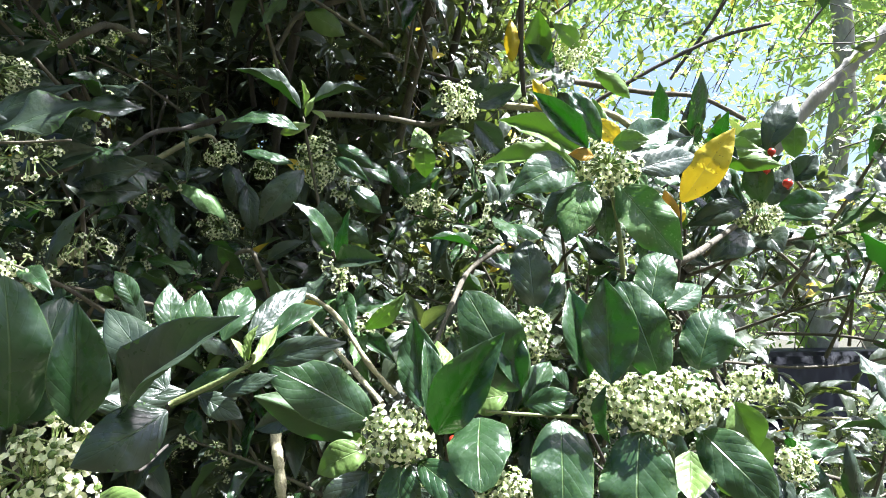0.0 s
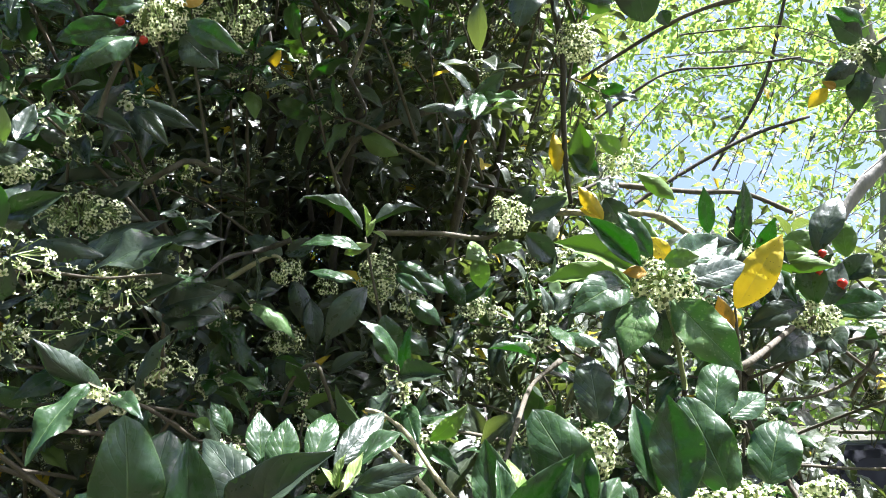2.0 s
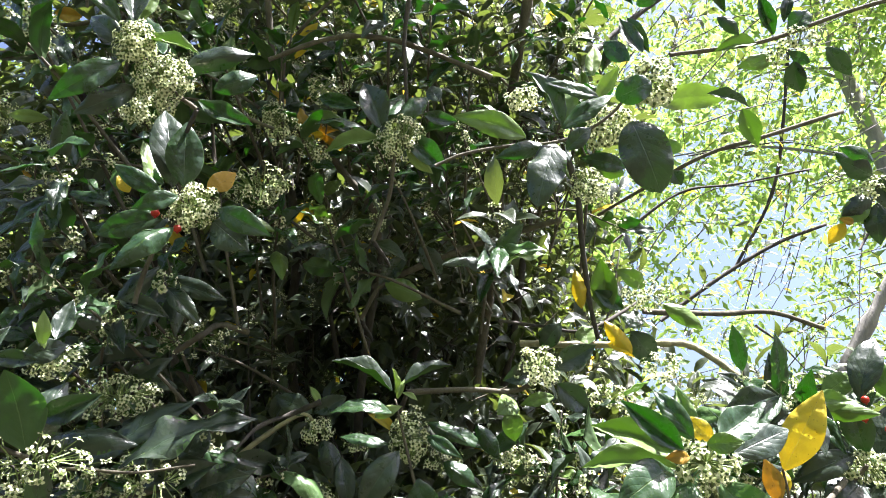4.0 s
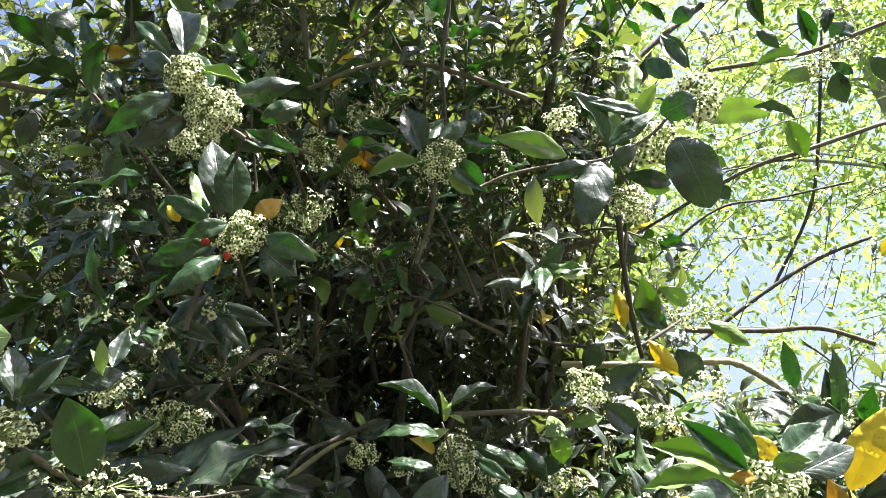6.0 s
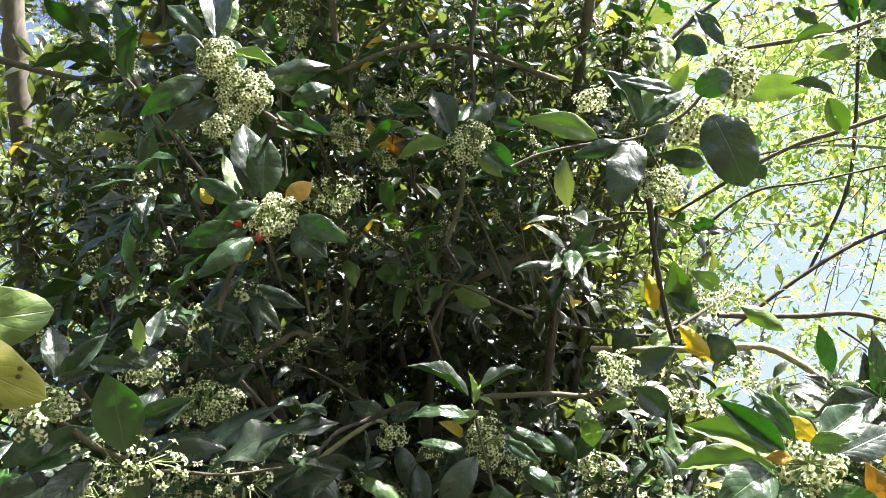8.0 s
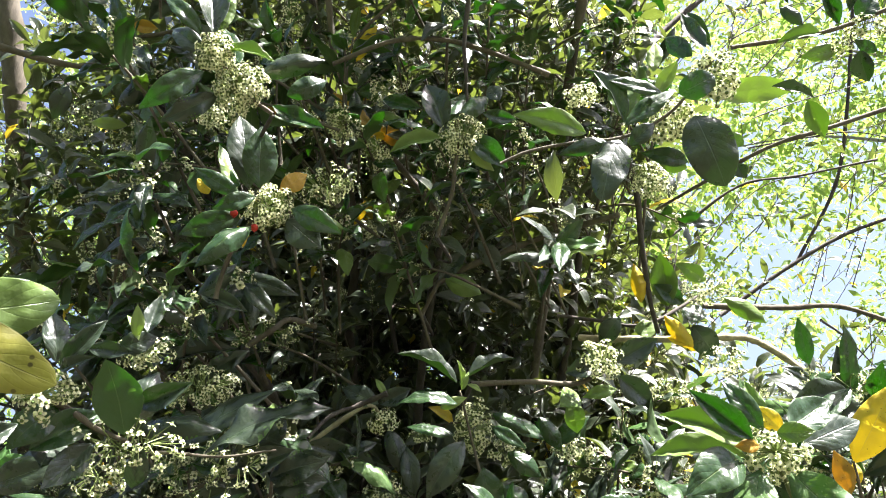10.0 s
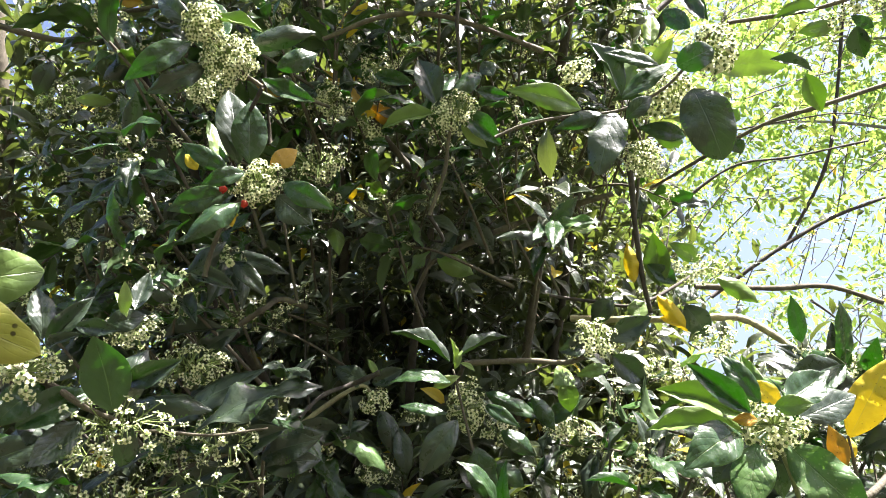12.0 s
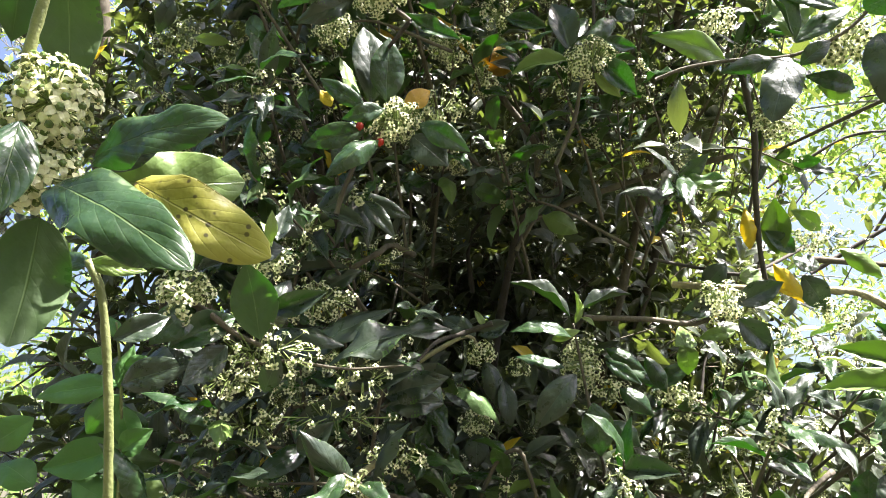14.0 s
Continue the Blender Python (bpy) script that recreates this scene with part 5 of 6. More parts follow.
leaf(twig, (-0.475, 0.558, 1.643), (-0.453, 0.537, 1.677), 0.0233, (0.23, -0.77, -0.60), "d", "flat")
leaf(twig, (-0.560, 0.546, 1.697), (-0.542, 0.509, 1.665), 0.0356, (0.54, -0.40, 0.74), "d", "flat")
flowers(twig, (-0.478, 0.540, 1.682), (0.0634, 0.0366, 0.0283), 30, 118, 0.0046)
flowers(twig, (-0.543, 0.504, 1.736), (0.0351, 0.0195, 0.0136), 19, 119, 0.0046)
flowers(twig, (-0.508, 0.596, 1.796), (0.0378, 0.0224, 0.0182), 34, 120, 0.0046)
flowers(twig, (-0.528, 0.583, 1.659), (0.0419, 0.0251, 0.0209), 34, 121, 0.0046)
twig = spray([(-0.508, 0.698, 1.646), (-0.445, 0.702, 1.663), (-0.405, 0.706, 1.670), (-0.375, 0.702, 1.690)], 0.0033, 0.0020, BARK, "holly branch with toothed leaves and white flowers")
branch("side_twig", twig, [(-0.508, 0.698, 1.646), (-0.603, 0.825, 1.611), (-0.727, 1.067, 1.631)], 0.0033, 0.0015, BARK_DARK)
leaf(twig, (-0.508, 0.676, 1.696), (-0.388, 0.694, 1.766), 0.0461, (-0.13, -0.89, 0.45), "d", "flat")
leaf(twig, (-0.498, 0.675, 1.702), (-0.541, 0.648, 1.732), 0.0237, (0.54, -0.84, 0.02), "d", "flat")
leaf(twig, (-0.442, 0.685, 1.673), (-0.361, 0.670, 1.689), 0.0395, (-0.15, -0.98, -0.13), "d", "wavy")
leaf(twig, (-0.412, 0.722, 1.694), (-0.393, 0.724, 1.748), 0.0394, (0.30, -0.95, -0.05), "d", "flat")
leaf(twig, (-0.396, 0.712, 1.659), (-0.327, 0.712, 1.675), 0.0374, (0.01, -1.00, -0.05), "d", "wavy")
leaf(twig, (-0.394, 0.718, 1.648), (-0.330, 0.735, 1.654), 0.0348, (0.25, -0.97, 0.05), "d", "wavy")
leaf(twig, (-0.550, 0.722, 1.822), (-0.463, 0.728, 1.833), 0.0292, (0.02, -0.93, 0.36), "d", "fold")
leaf(twig, (-0.512, 0.739, 1.797), (-0.450, 0.742, 1.831), 0.0266, (0.18, -0.95, -0.26), "d", "wavy")
leaf(twig, (-0.598, 0.751, 1.796), (-0.551, 0.762, 1.770), 0.0321, (0.28, -0.96, 0.10), "d", "cup")
leaf(twig, (-0.447, 0.705, 1.657), (-0.465, 0.690, 1.628), 0.0348, (0.46, -0.87, 0.16), "d", "arch")
leaf(twig, (-0.395, 0.825, 1.713), (-0.345, 0.873, 1.700), 0.0325, (0.69, -0.72, -0.08), "d", "fold")
flowers(twig, (-0.502, 0.721, 1.781), (0.0531, 0.0331, 0.0295), 61, 122, 0.0044)
flowers(twig, (-0.643, 0.948, 1.948), (0.0541, 0.0319, 0.0256), 43, 123, 0.0044)
flowers(twig, (-0.404, 0.639, 1.667), (0.0450, 0.0290, 0.0276), 24, 124, 0.0044)
flowers(twig, (-0.504, 0.689, 1.669), (0.0433, 0.0282, 0.0271), 22, 125, 0.0044)
twig = spray([(-0.447, 0.638, 1.870), (-0.433, 0.626, 1.901), (-0.408, 0.613, 1.939), (-0.376, 0.607, 1.966)], 0.0035, 0.0020, BARK, "holly shoot with flowers and red berries in a leaf rosette")
branch("side_twig", twig, [(-0.447, 0.638, 1.870), (-0.501, 0.770, 1.876), (-0.664, 1.025, 1.974)], 0.0035, 0.0016, BARK_DARK)
leaf(twig, (-0.376, 0.595, 1.993), (-0.368, 0.574, 2.070), 0.0435, (0.55, -0.79, -0.27), "g", "flat")
leaf(twig, (-0.401, 0.613, 2.006), (-0.412, 0.596, 2.110), 0.0467, (0.52, -0.85, -0.10), "d", "arch")
leaf(twig, (-0.402, 0.593, 1.986), (-0.456, 0.573, 2.023), 0.0232, (0.23, -0.96, -0.18), "g", "flat")
leaf(twig, (-0.426, 0.624, 2.008), (-0.451, 0.623, 2.089), 0.0281, (0.85, -0.48, 0.24), "l", "flat")
leaf(twig, (-0.372, 0.576, 1.970), (-0.414, 0.555, 1.950), 0.0219, (0.51, -0.81, -0.28), "g", "arch")
leaf(twig, (-0.403, 0.604, 1.961), (-0.475, 0.586, 1.939), 0.0313, (0.32, -0.88, -0.34), "g", "arch")
leaf(twig, (-0.381, 0.589, 1.938), (-0.424, 0.547, 1.876), 0.0286, (0.56, -0.81, 0.15), "g", "droop")
leaf(twig, (-0.348, 0.616, 1.955), (-0.304, 0.619, 1.913), 0.0410, (0.07, -1.00, 0.01), "d", "flat")
leaf(twig, (-0.335, 0.601, 1.961), (-0.277, 0.615, 1.927), 0.0294, (0.12, -0.98, -0.18), "g", "arch")
leaf(twig, (-0.324, 0.645, 1.969), (-0.290, 0.666, 1.957), 0.0149, (0.41, -0.85, -0.33), "l", "droop")
leaf(twig, (-0.362, 0.623, 2.004), (-0.333, 0.640, 2.032), 0.0257, (0.62, -0.77, -0.14), "a", "flat")
leaf(twig, (-0.452, 0.607, 2.002), (-0.464, 0.596, 2.021), 0.0163, (0.46, -0.86, -0.21), "y", "flat")
leaf(twig, (-0.418, 0.622, 2.017), (-0.466, 0.647, 2.055), 0.0231, (-0.35, -0.92, 0.17), "g", "arch")
flowers(twig, (-0.370, 0.605, 1.971), (0.0335, 0.0251, 0.0293), 108, 126, 0.0043)
berry(twig, (-0.405, 0.589, 1.959), 0.0050)
berry(twig, (-0.383, 0.601, 1.942), 0.0050)
berry(twig, (-0.394, 0.601, 1.938), 0.0045)
twig = spray([(-0.324, 0.510, 2.036), (-0.348, 0.498, 2.056), (-0.374, 0.476, 2.093), (-0.385, 0.461, 2.122)], 0.0025, 0.0019, BARK, "holly shoot with a long dense flower spike")
branch("side_twig", twig, [(-0.324, 0.510, 2.036), (-0.406, 0.641, 2.089), (-0.506, 0.894, 2.275)], 0.0025, 0.0018, BARK_DARK)
leaf(twig, (-0.389, 0.465, 2.075), (-0.447, 0.443, 2.020), 0.0280, (0.60, -0.73, -0.34), "g", "arch")
leaf(twig, (-0.383, 0.489, 2.059), (-0.441, 0.473, 2.023), 0.0262, (0.49, -0.77, -0.41), "d", "wavy")
leaf(twig, (-0.392, 0.459, 2.122), (-0.432, 0.440, 2.170), 0.0216, (0.38, -0.92, -0.05), "g", "arch")
leaf(twig, (-0.379, 0.462, 2.122), (-0.402, 0.474, 2.213), 0.0354, (0.47, -0.85, 0.24), "d", "fold")
leaf(twig, (-0.370, 0.471, 2.106), (-0.315, 0.487, 2.093), 0.0197, (0.35, -0.89, 0.30), "l", "fold")
leaf(twig, (-0.346, 0.513, 2.096), (-0.269, 0.526, 2.115), 0.0265, (0.27, -0.83, -0.50), "d", "droop")
leaf(twig, (-0.321, 0.539, 2.082), (-0.278, 0.560, 2.112), 0.0271, (0.58, -0.74, -0.33), "g", "droop")
leaf(twig, (-0.340, 0.541, 2.072), (-0.277, 0.548, 2.036), 0.0241, (0.14, -0.99, 0.06), "g", "cup")
leaf(twig, (-0.389, 0.483, 2.143), (-0.371, 0.484, 2.205), 0.0212, (0.51, -0.85, -0.14), "l", "flat")
leaf(twig, (-0.411, 0.502, 2.130), (-0.457, 0.493, 2.176), 0.0253, (0.07, -0.99, -0.11), "d", "arch")
leaf(twig, (-0.373, 0.513, 2.121), (-0.413, 0.518, 2.205), 0.0306, (0.70, -0.61, 0.37), "g", "cup")
flowers(twig, (-0.380, 0.470, 2.103), (0.0218, 0.0189, 0.0256), 124, 127, 0.0041)
flowers(twig, (-0.355, 0.490, 2.066), (0.0321, 0.0241, 0.0283), 172, 128, 0.0041)
flowers(twig, (-0.448, 0.587, 2.109), (0.0192, 0.0154, 0.0192), 48, 129, 0.0041)
twig = spray([(-0.389, 0.836, 2.569), (-0.391, 0.875, 2.479), (-0.388, 0.901, 2.420), (-0.356, 0.939, 2.349), (-0.314, 0.984, 2.269), (-0.242, 1.041, 2.167), (-0.239, 1.069, 2.107)], 0.0064, 0.0064, BARK, "holly bough with fading amber leaves")
leaf(twig, (-0.377, 0.903, 2.422), (-0.302, 0.880, 2.483), 0.0354, (0.18, -0.83, -0.53), "y", "flat")
leaf(twig, (-0.385, 0.892, 2.444), (-0.370, 0.871, 2.482), 0.0332, (0.15, -0.83, -0.53), "l", "arch")
leaf(twig, (-0.335, 0.950, 2.300), (-0.399, 0.914, 2.375), 0.0353, (0.53, -0.85, 0.04), "a", "flat")
leaf(twig, (-0.329, 0.963, 2.307), (-0.258, 0.995, 2.310), 0.0556, (0.38, -0.82, -0.43), "a", "droop")
leaf(twig, (-0.315, 0.970, 2.298), (-0.344, 0.956, 2.284), 0.0199, (0.53, -0.79, -0.31), "y", "fold")
leaf(twig, (-0.371, 0.955, 2.311), (-0.459, 0.943, 2.373), 0.0356, (0.07, -0.99, -0.07), "d", "arch")
leaf(twig, (-0.298, 0.938, 2.377), (-0.364, 0.934, 2.380), 0.0287, (0.02, -0.88, -0.48), "g", "cup")
leaf(twig, (-0.561, 0.960, 2.396), (-0.494, 0.973, 2.378), 0.0302, (0.08, -0.92, -0.39), "a", "flat")
leaf(twig, (-0.340, 1.036, 2.209), (-0.300, 1.033, 2.234), 0.0225, (0.14, -0.92, -0.37), "l", "arch")
leaf(twig, (-0.374, 1.036, 2.196), (-0.402, 1.053, 2.158), 0.0225, (0.10, -0.89, -0.45), "y", "arch")
flowers(twig, (-0.392, 0.920, 2.311), (0.0252, 0.0235, 0.0336), 45, 130, 0.0052)
flowers(twig, (-0.367, 1.020, 2.508), (0.0309, 0.0238, 0.0286), 30, 131, 0.0052)
flowers(twig, (-0.325, 0.983, 2.263), (0.0214, 0.0189, 0.0258), 30, 132, 0.0052)
flowers(twig, (-0.392, 1.095, 2.164), (0.0272, 0.0209, 0.0249), 36, 133, 0.0052)
flowers(twig, (-0.447, 1.012, 2.220), (0.0438, 0.0307, 0.0329), 54, 134, 0.0052)
twig = spray([(-0.188, 0.769, 1.977), (-0.160, 0.749, 2.031), (-0.149, 0.733, 2.071), (-0.140, 0.723, 2.100)], 0.0032, 0.0024, BARK, "holly shoot with a round flower head and glossy leaves")
branch("side_twig", twig, [(-0.188, 0.769, 1.977), (-0.192, 0.912, 1.997), (-0.260, 1.186, 2.120)], 0.0032, 0.0016, BARK_DARK)
leaf(twig, (-0.159, 0.712, 2.117), (-0.181, 0.700, 2.192), 0.0400, (0.14, -0.99, -0.10), "d", "fold")
leaf(twig, (-0.163, 0.716, 2.106), (-0.238, 0.703, 2.088), 0.0265, (0.15, -0.99, 0.08), "l", "fold")
leaf(twig, (-0.123, 0.723, 2.105), (-0.076, 0.737, 2.055), 0.0325, (0.00, -0.96, -0.27), "g", "fold")
leaf(twig, (-0.129, 0.729, 2.090), (-0.096, 0.741, 2.056), 0.0181, (0.05, -0.96, -0.29), "n", "flat")
leaf(twig, (-0.136, 0.711, 2.128), (-0.093, 0.740, 2.184), 0.0269, (0.56, -0.83, 0.01), "g", "droop")
leaf(twig, (0.036, 0.729, 2.088), (-0.058, 0.683, 2.106), 0.0348, (0.36, -0.86, -0.37), "l", "arch")
leaf(twig, (-0.188, 0.693, 2.146), (-0.245, 0.693, 2.172), 0.0217, (-0.15, -0.93, -0.34), "g", "fold")
leaf(twig, (-0.077, 0.711, 2.152), (-0.092, 0.727, 2.192), 0.0235, (-0.26, -0.92, 0.28), "d", "flat")
leaf(twig, (-0.112, 0.825, 2.213), (-0.060, 0.858, 2.214), 0.0227, (0.49, -0.72, -0.49), "g", "cup")
leaf(twig, (-0.167, 0.751, 2.157), (-0.132, 0.791, 2.235), 0.0311, (0.17, -0.91, 0.38), "g", "flat")
flowers(twig, (-0.136, 0.720, 2.106), (0.0335, 0.0255, 0.0303), 95, 135, 0.0044)
flowers(twig, (-0.362, 0.833, 2.259), (0.0173, 0.0170, 0.0250), 30, 136, 0.0044)
twig = spray([(-0.073, 0.540, 1.948), (-0.039, 0.541, 1.959), (0.014, 0.548, 1.966), (0.063, 0.555, 1.969), (0.116, 0.553, 1.992), (0.164, 0.541, 2.040)], 0.0018, 0.0018, BARK, "holly shoot with drooping dark leaves and flowers")
leaf(twig, (0.053, 0.543, 1.959), (0.025, 0.525, 1.883), 0.0366, (0.01, -0.98, 0.22), "d", "round")
leaf(twig, (0.132, 0.536, 1.970), (0.150, 0.552, 1.894), 0.0490, (-0.16, -0.96, -0.23), "d", "round")
leaf(twig, (0.044, 0.553, 1.965), (-0.010, 0.544, 1.951), 0.0186, (0.25, -0.91, -0.33), "g", "droop")
leaf(twig, (0.064, 0.548, 1.953), (0.092, 0.541, 1.972), 0.0194, (-0.04, -0.96, -0.27), "d", "arch")
leaf(twig, (0.064, 0.551, 1.980), (0.123, 0.553, 2.019), 0.0235, (-0.03, -0.99, 0.14), "g", "flat")
leaf(twig, (0.063, 0.549, 1.982), (0.032, 0.541, 2.057), 0.0271, (0.47, -0.87, 0.11), "d", "fold")
leaf(twig, (0.070, 0.571, 2.002), (0.070, 0.586, 2.071), 0.0343, (-0.05, -0.98, 0.21), "l", "round")
leaf(twig, (0.106, 0.544, 2.010), (0.052, 0.532, 2.030), 0.0197, (0.22, -0.98, 0.01), "g", "flat")
leaf(twig, (0.119, 0.525, 1.992), (0.157, 0.522, 2.006), 0.0286, (0.07, -0.94, -0.33), "g", "round")
leaf(twig, (0.176, 0.582, 2.022), (0.256, 0.601, 2.029), 0.0295, (-0.23, 0.69, 0.69), "n", "round")
leaf(twig, (0.228, 0.577, 2.019), (0.272, 0.586, 2.003), 0.0162, (0.22, -0.98, 0.04), "d", "fold")
leaf(twig, (0.270, 0.602, 2.011), (0.285, 0.624, 1.973), 0.0231, (-0.20, -0.82, -0.54), "l", "fold")
leaf(twig, (0.158, 0.534, 2.052), (0.143, 0.537, 2.108), 0.0193, (-0.05, -1.00, 0.02), "d", "cup")
leaf(twig, (0.143, 0.536, 2.045), (0.123, 0.551, 2.089), 0.0215, (-0.55, -0.84, 0.05), "g", "flat")
leaf(twig, (0.113, 0.593, 2.074), (0.123, 0.605, 2.128), 0.0193, (-0.23, -0.94, 0.25), "n", "flat")
leaf(twig, (0.134, 0.616, 1.961), (0.083, 0.597, 1.970), 0.0209, (0.24, -0.85, -0.47), "g", "arch")
leaf(twig, (0.135, 0.631, 1.962), (0.102, 0.624, 1.973), 0.0200, (0.06, -0.90, -0.42), "l", "droop")
leaf(twig, (0.219, 0.684, 2.012), (0.199, 0.695, 2.036), 0.0203, (-0.55, -0.83, -0.06), "l", "flat")
leaf(twig, (0.192, 0.640, 1.963), (0.199, 0.645, 1.946), 0.0173, (-0.18, -0.94, -0.30), "d", "fold")
flowers(twig, (0.164, 0.548, 2.022), (0.0241, 0.0220, 0.0313), 93, 137, 0.0052)
flowers(twig, (0.121, 0.594, 2.004), (0.0292, 0.0218, 0.0254), 78, 138, 0.0052)
flowers(twig, (0.146, 0.952, 2.118), (0.0337, 0.0269, 0.0337), 91, 139, 0.0052)
flowers(twig, (0.040, 0.760, 2.174), (0.0248, 0.0178, 0.0199), 38, 140, 0.0052)
twig = spray([(0.113, 0.981, 2.247), (0.132, 1.029, 2.148), (0.131, 1.066, 2.066), (0.133, 1.108, 1.972), (0.141, 1.139, 1.907)], 0.0060, 0.0041, BARK_DARK, "thin hanging holly bough with yellow and green leaves")
leaf(twig, (0.118, 1.112, 1.958), (0.114, 1.091, 2.027), 0.0270, (0.03, -0.96, -0.28), "y", "droop")
leaf(twig, (0.163, 1.123, 1.950), (0.160, 1.080, 2.037), 0.0477, (-0.30, -0.85, -0.43), "l", "cup")
leaf(twig, (0.236, 1.119, 1.989), (0.186, 1.089, 2.017), 0.0311, (0.25, -0.85, -0.47), "l", "arch")
leaf(twig, (0.192, 1.127, 1.954), (0.144, 1.109, 1.990), 0.0311, (0.10, -0.94, -0.34), "g", "fold")
leaf(twig, (0.265, 1.138, 1.959), (0.335, 1.166, 1.913), 0.0311, (0.13, -0.91, -0.38), "l", "droop")
leaf(twig, (0.156, 1.129, 1.935), (0.204, 1.161, 1.871), 0.0290, (0.10, -0.92, -0.38), "y", "droop")
leaf(twig, (0.203, 1.145, 1.917), (0.240, 1.177, 1.863), 0.0477, (0.10, -0.89, -0.45), "d", "arch")
leaf(twig, (0.077, 1.115, 1.936), (0.036, 1.139, 1.895), 0.0374, (-0.28, -0.92, -0.26), "d", "arch")
leaf(twig, (0.123, 1.139, 1.899), (0.122, 1.156, 1.942), 0.0395, (-0.03, -0.93, 0.37), "l", "flat")
leaf(twig, (0.157, 1.146, 1.898), (0.204, 1.154, 1.884), 0.0208, (0.12, -0.98, -0.18), "y", "arch")
leaf(twig, (0.197, 1.120, 1.916), (0.222, 1.144, 1.954), 0.0408, (0.15, -0.86, 0.48), "g", "flat")
flowers(twig, (0.233, 1.124, 1.975), (0.0464, 0.0290, 0.0262), 49, 141, 0.0052)
twig = spray([(-0.163, 0.851, 1.782), (-0.078, 0.867, 1.781), (-0.016, 0.880, 1.776), (0.021, 0.880, 1.793)], 0.0040, 0.0032, BARK, "holly twig with an open flower tuft")
branch("side_twig", twig, [(-0.163, 0.851, 1.782), (-0.199, 0.968, 1.763), (-0.208, 1.190, 1.817)], 0.0040, 0.0012, BARK_DARK)
leaf(twig, (0.042, 0.880, 1.801), (0.102, 0.872, 1.828), 0.0342, (-0.10, -0.99, -0.07), "d", "cup")
leaf(twig, (0.043, 0.888, 1.782), (0.086, 0.903, 1.739), 0.0357, (0.13, -0.97, -0.21), "d", "cup")
leaf(twig, (0.014, 0.877, 1.795), (-0.031, 0.874, 1.791), 0.0277, (0.08, -1.00, -0.06), "d", "fold")
leaf(twig, (-0.017, 0.907, 1.766), (-0.043, 0.877, 1.746), 0.0333, (0.59, -0.72, 0.36), "l", "arch")
leaf(twig, (-0.026, 0.909, 1.759), (-0.024, 0.932, 1.714), 0.0300, (0.15, -0.88, -0.46), "l", "arch")
leaf(twig, (0.037, 0.894, 1.766), (-0.011, 0.890, 1.758), 0.0196, (0.10, -1.00, -0.01), "l", "arch")
flowers(twig, (0.019, 0.874, 1.805), (0.0317, 0.0241, 0.0285), 58, 142, 0.0052)
flowers(twig, (0.130, 1.066, 1.792), (0.0458, 0.0264, 0.0202), 30, 143, 0.0052)
flowers(twig, (0.237, 1.119, 1.841), (0.0422, 0.0268, 0.0249), 34, 144, 0.0052)
twig = spray([(-0.285, 1.108, 1.978), (-0.252, 1.093, 2.025), (-0.234, 1.090, 2.039)], 0.0043, 0.0032, BARK, "short holly twig with leaves in the shade")
branch("side_twig", twig, [(-0.285, 1.108, 1.978), (-0.288, 1.220, 1.970), (-0.352, 1.434, 2.048)], 0.0043, 0.0012, BARK_DARK)
leaf(twig, (-0.234, 1.090, 2.038), (-0.170, 1.129, 2.014), 0.0417, (0.40, -0.86, -0.31), "l", "droop")
leaf(twig, (-0.245, 1.090, 2.035), (-0.187, 1.087, 2.096), 0.0330, (0.14, -0.97, -0.18), "d", "cup")
leaf(twig, (-0.348, 1.065, 2.050), (-0.332, 1.050, 2.111), 0.0395, (0.12, -0.96, -0.26), "d", "flat")
leaf(twig, (-0.163, 1.076, 2.099), (-0.128, 1.112, 2.051), 0.0373, (0.30, -0.85, -0.43), "d", "arch")
twig = spray([(-0.400, 0.146, 1.876), (-0.415, 0.159, 1.829), (-0.432, 0.172, 1.782), (-0.442, 0.182, 1.750), (-0.443, 0.196, 1.712)], 0.0034, 0.0025, SHOOT, "near holly shoot with a dense flower spike and pale leaves")
leaf(twig, (-0.398, 0.195, 1.713), (-0.317, 0.186, 1.726), 0.0272, (-0.12, -0.99, -0.04), "g", "round")
leaf(twig, (-0.411, 0.212, 1.718), (-0.372, 0.218, 1.738), 0.0187, (0.35, -0.83, -0.43), "d", "cup")
leaf(twig, (-0.421, 0.231, 1.720), (-0.360, 0.285, 1.740), 0.0413, (0.69, -0.69, -0.22), "l", "round")
leaf(twig, (-0.403, 0.180, 1.692), (-0.309, 0.163, 1.641), 0.0355, (0.03, -0.93, 0.37), "g", "round")
leaf(twig, (-0.383, 0.212, 1.707), (-0.308, 0.230, 1.667), 0.0352, (0.22, -0.98, -0.02), "o", "round")
leaf(twig, (-0.418, 0.165, 1.722), (-0.406, 0.153, 1.664), 0.0249, (0.63, -0.73, 0.28), "g", "flat")
leaf(twig, (-0.428, 0.176, 1.835), (-0.442, 0.212, 1.779), 0.0354, (-0.51, 0.67, 0.55), "d", "round")
leaf(twig, (-0.460, 0.176, 1.845), (-0.486, 0.205, 1.810), 0.0322, (-0.43, 0.50, 0.75), "g", "cup")
leaf(twig, (-0.451, 0.222, 1.695), (-0.456, 0.227, 1.621), 0.0430, (-0.61, 0.79, 0.09), "g", "round")
leaf(twig, (-0.472, 0.228, 1.694), (-0.474, 0.266, 1.663), 0.0363, (-0.62, 0.48, 0.62), "l", "fold")
flowers(twig, (-0.427, 0.187, 1.748), (0.0247, 0.0197, 0.0247), 58, 145, 0.0068)
flowers(twig, (-0.437, 0.197, 1.713), (0.0231, 0.0197, 0.0262), 58, 146, 0.0068)
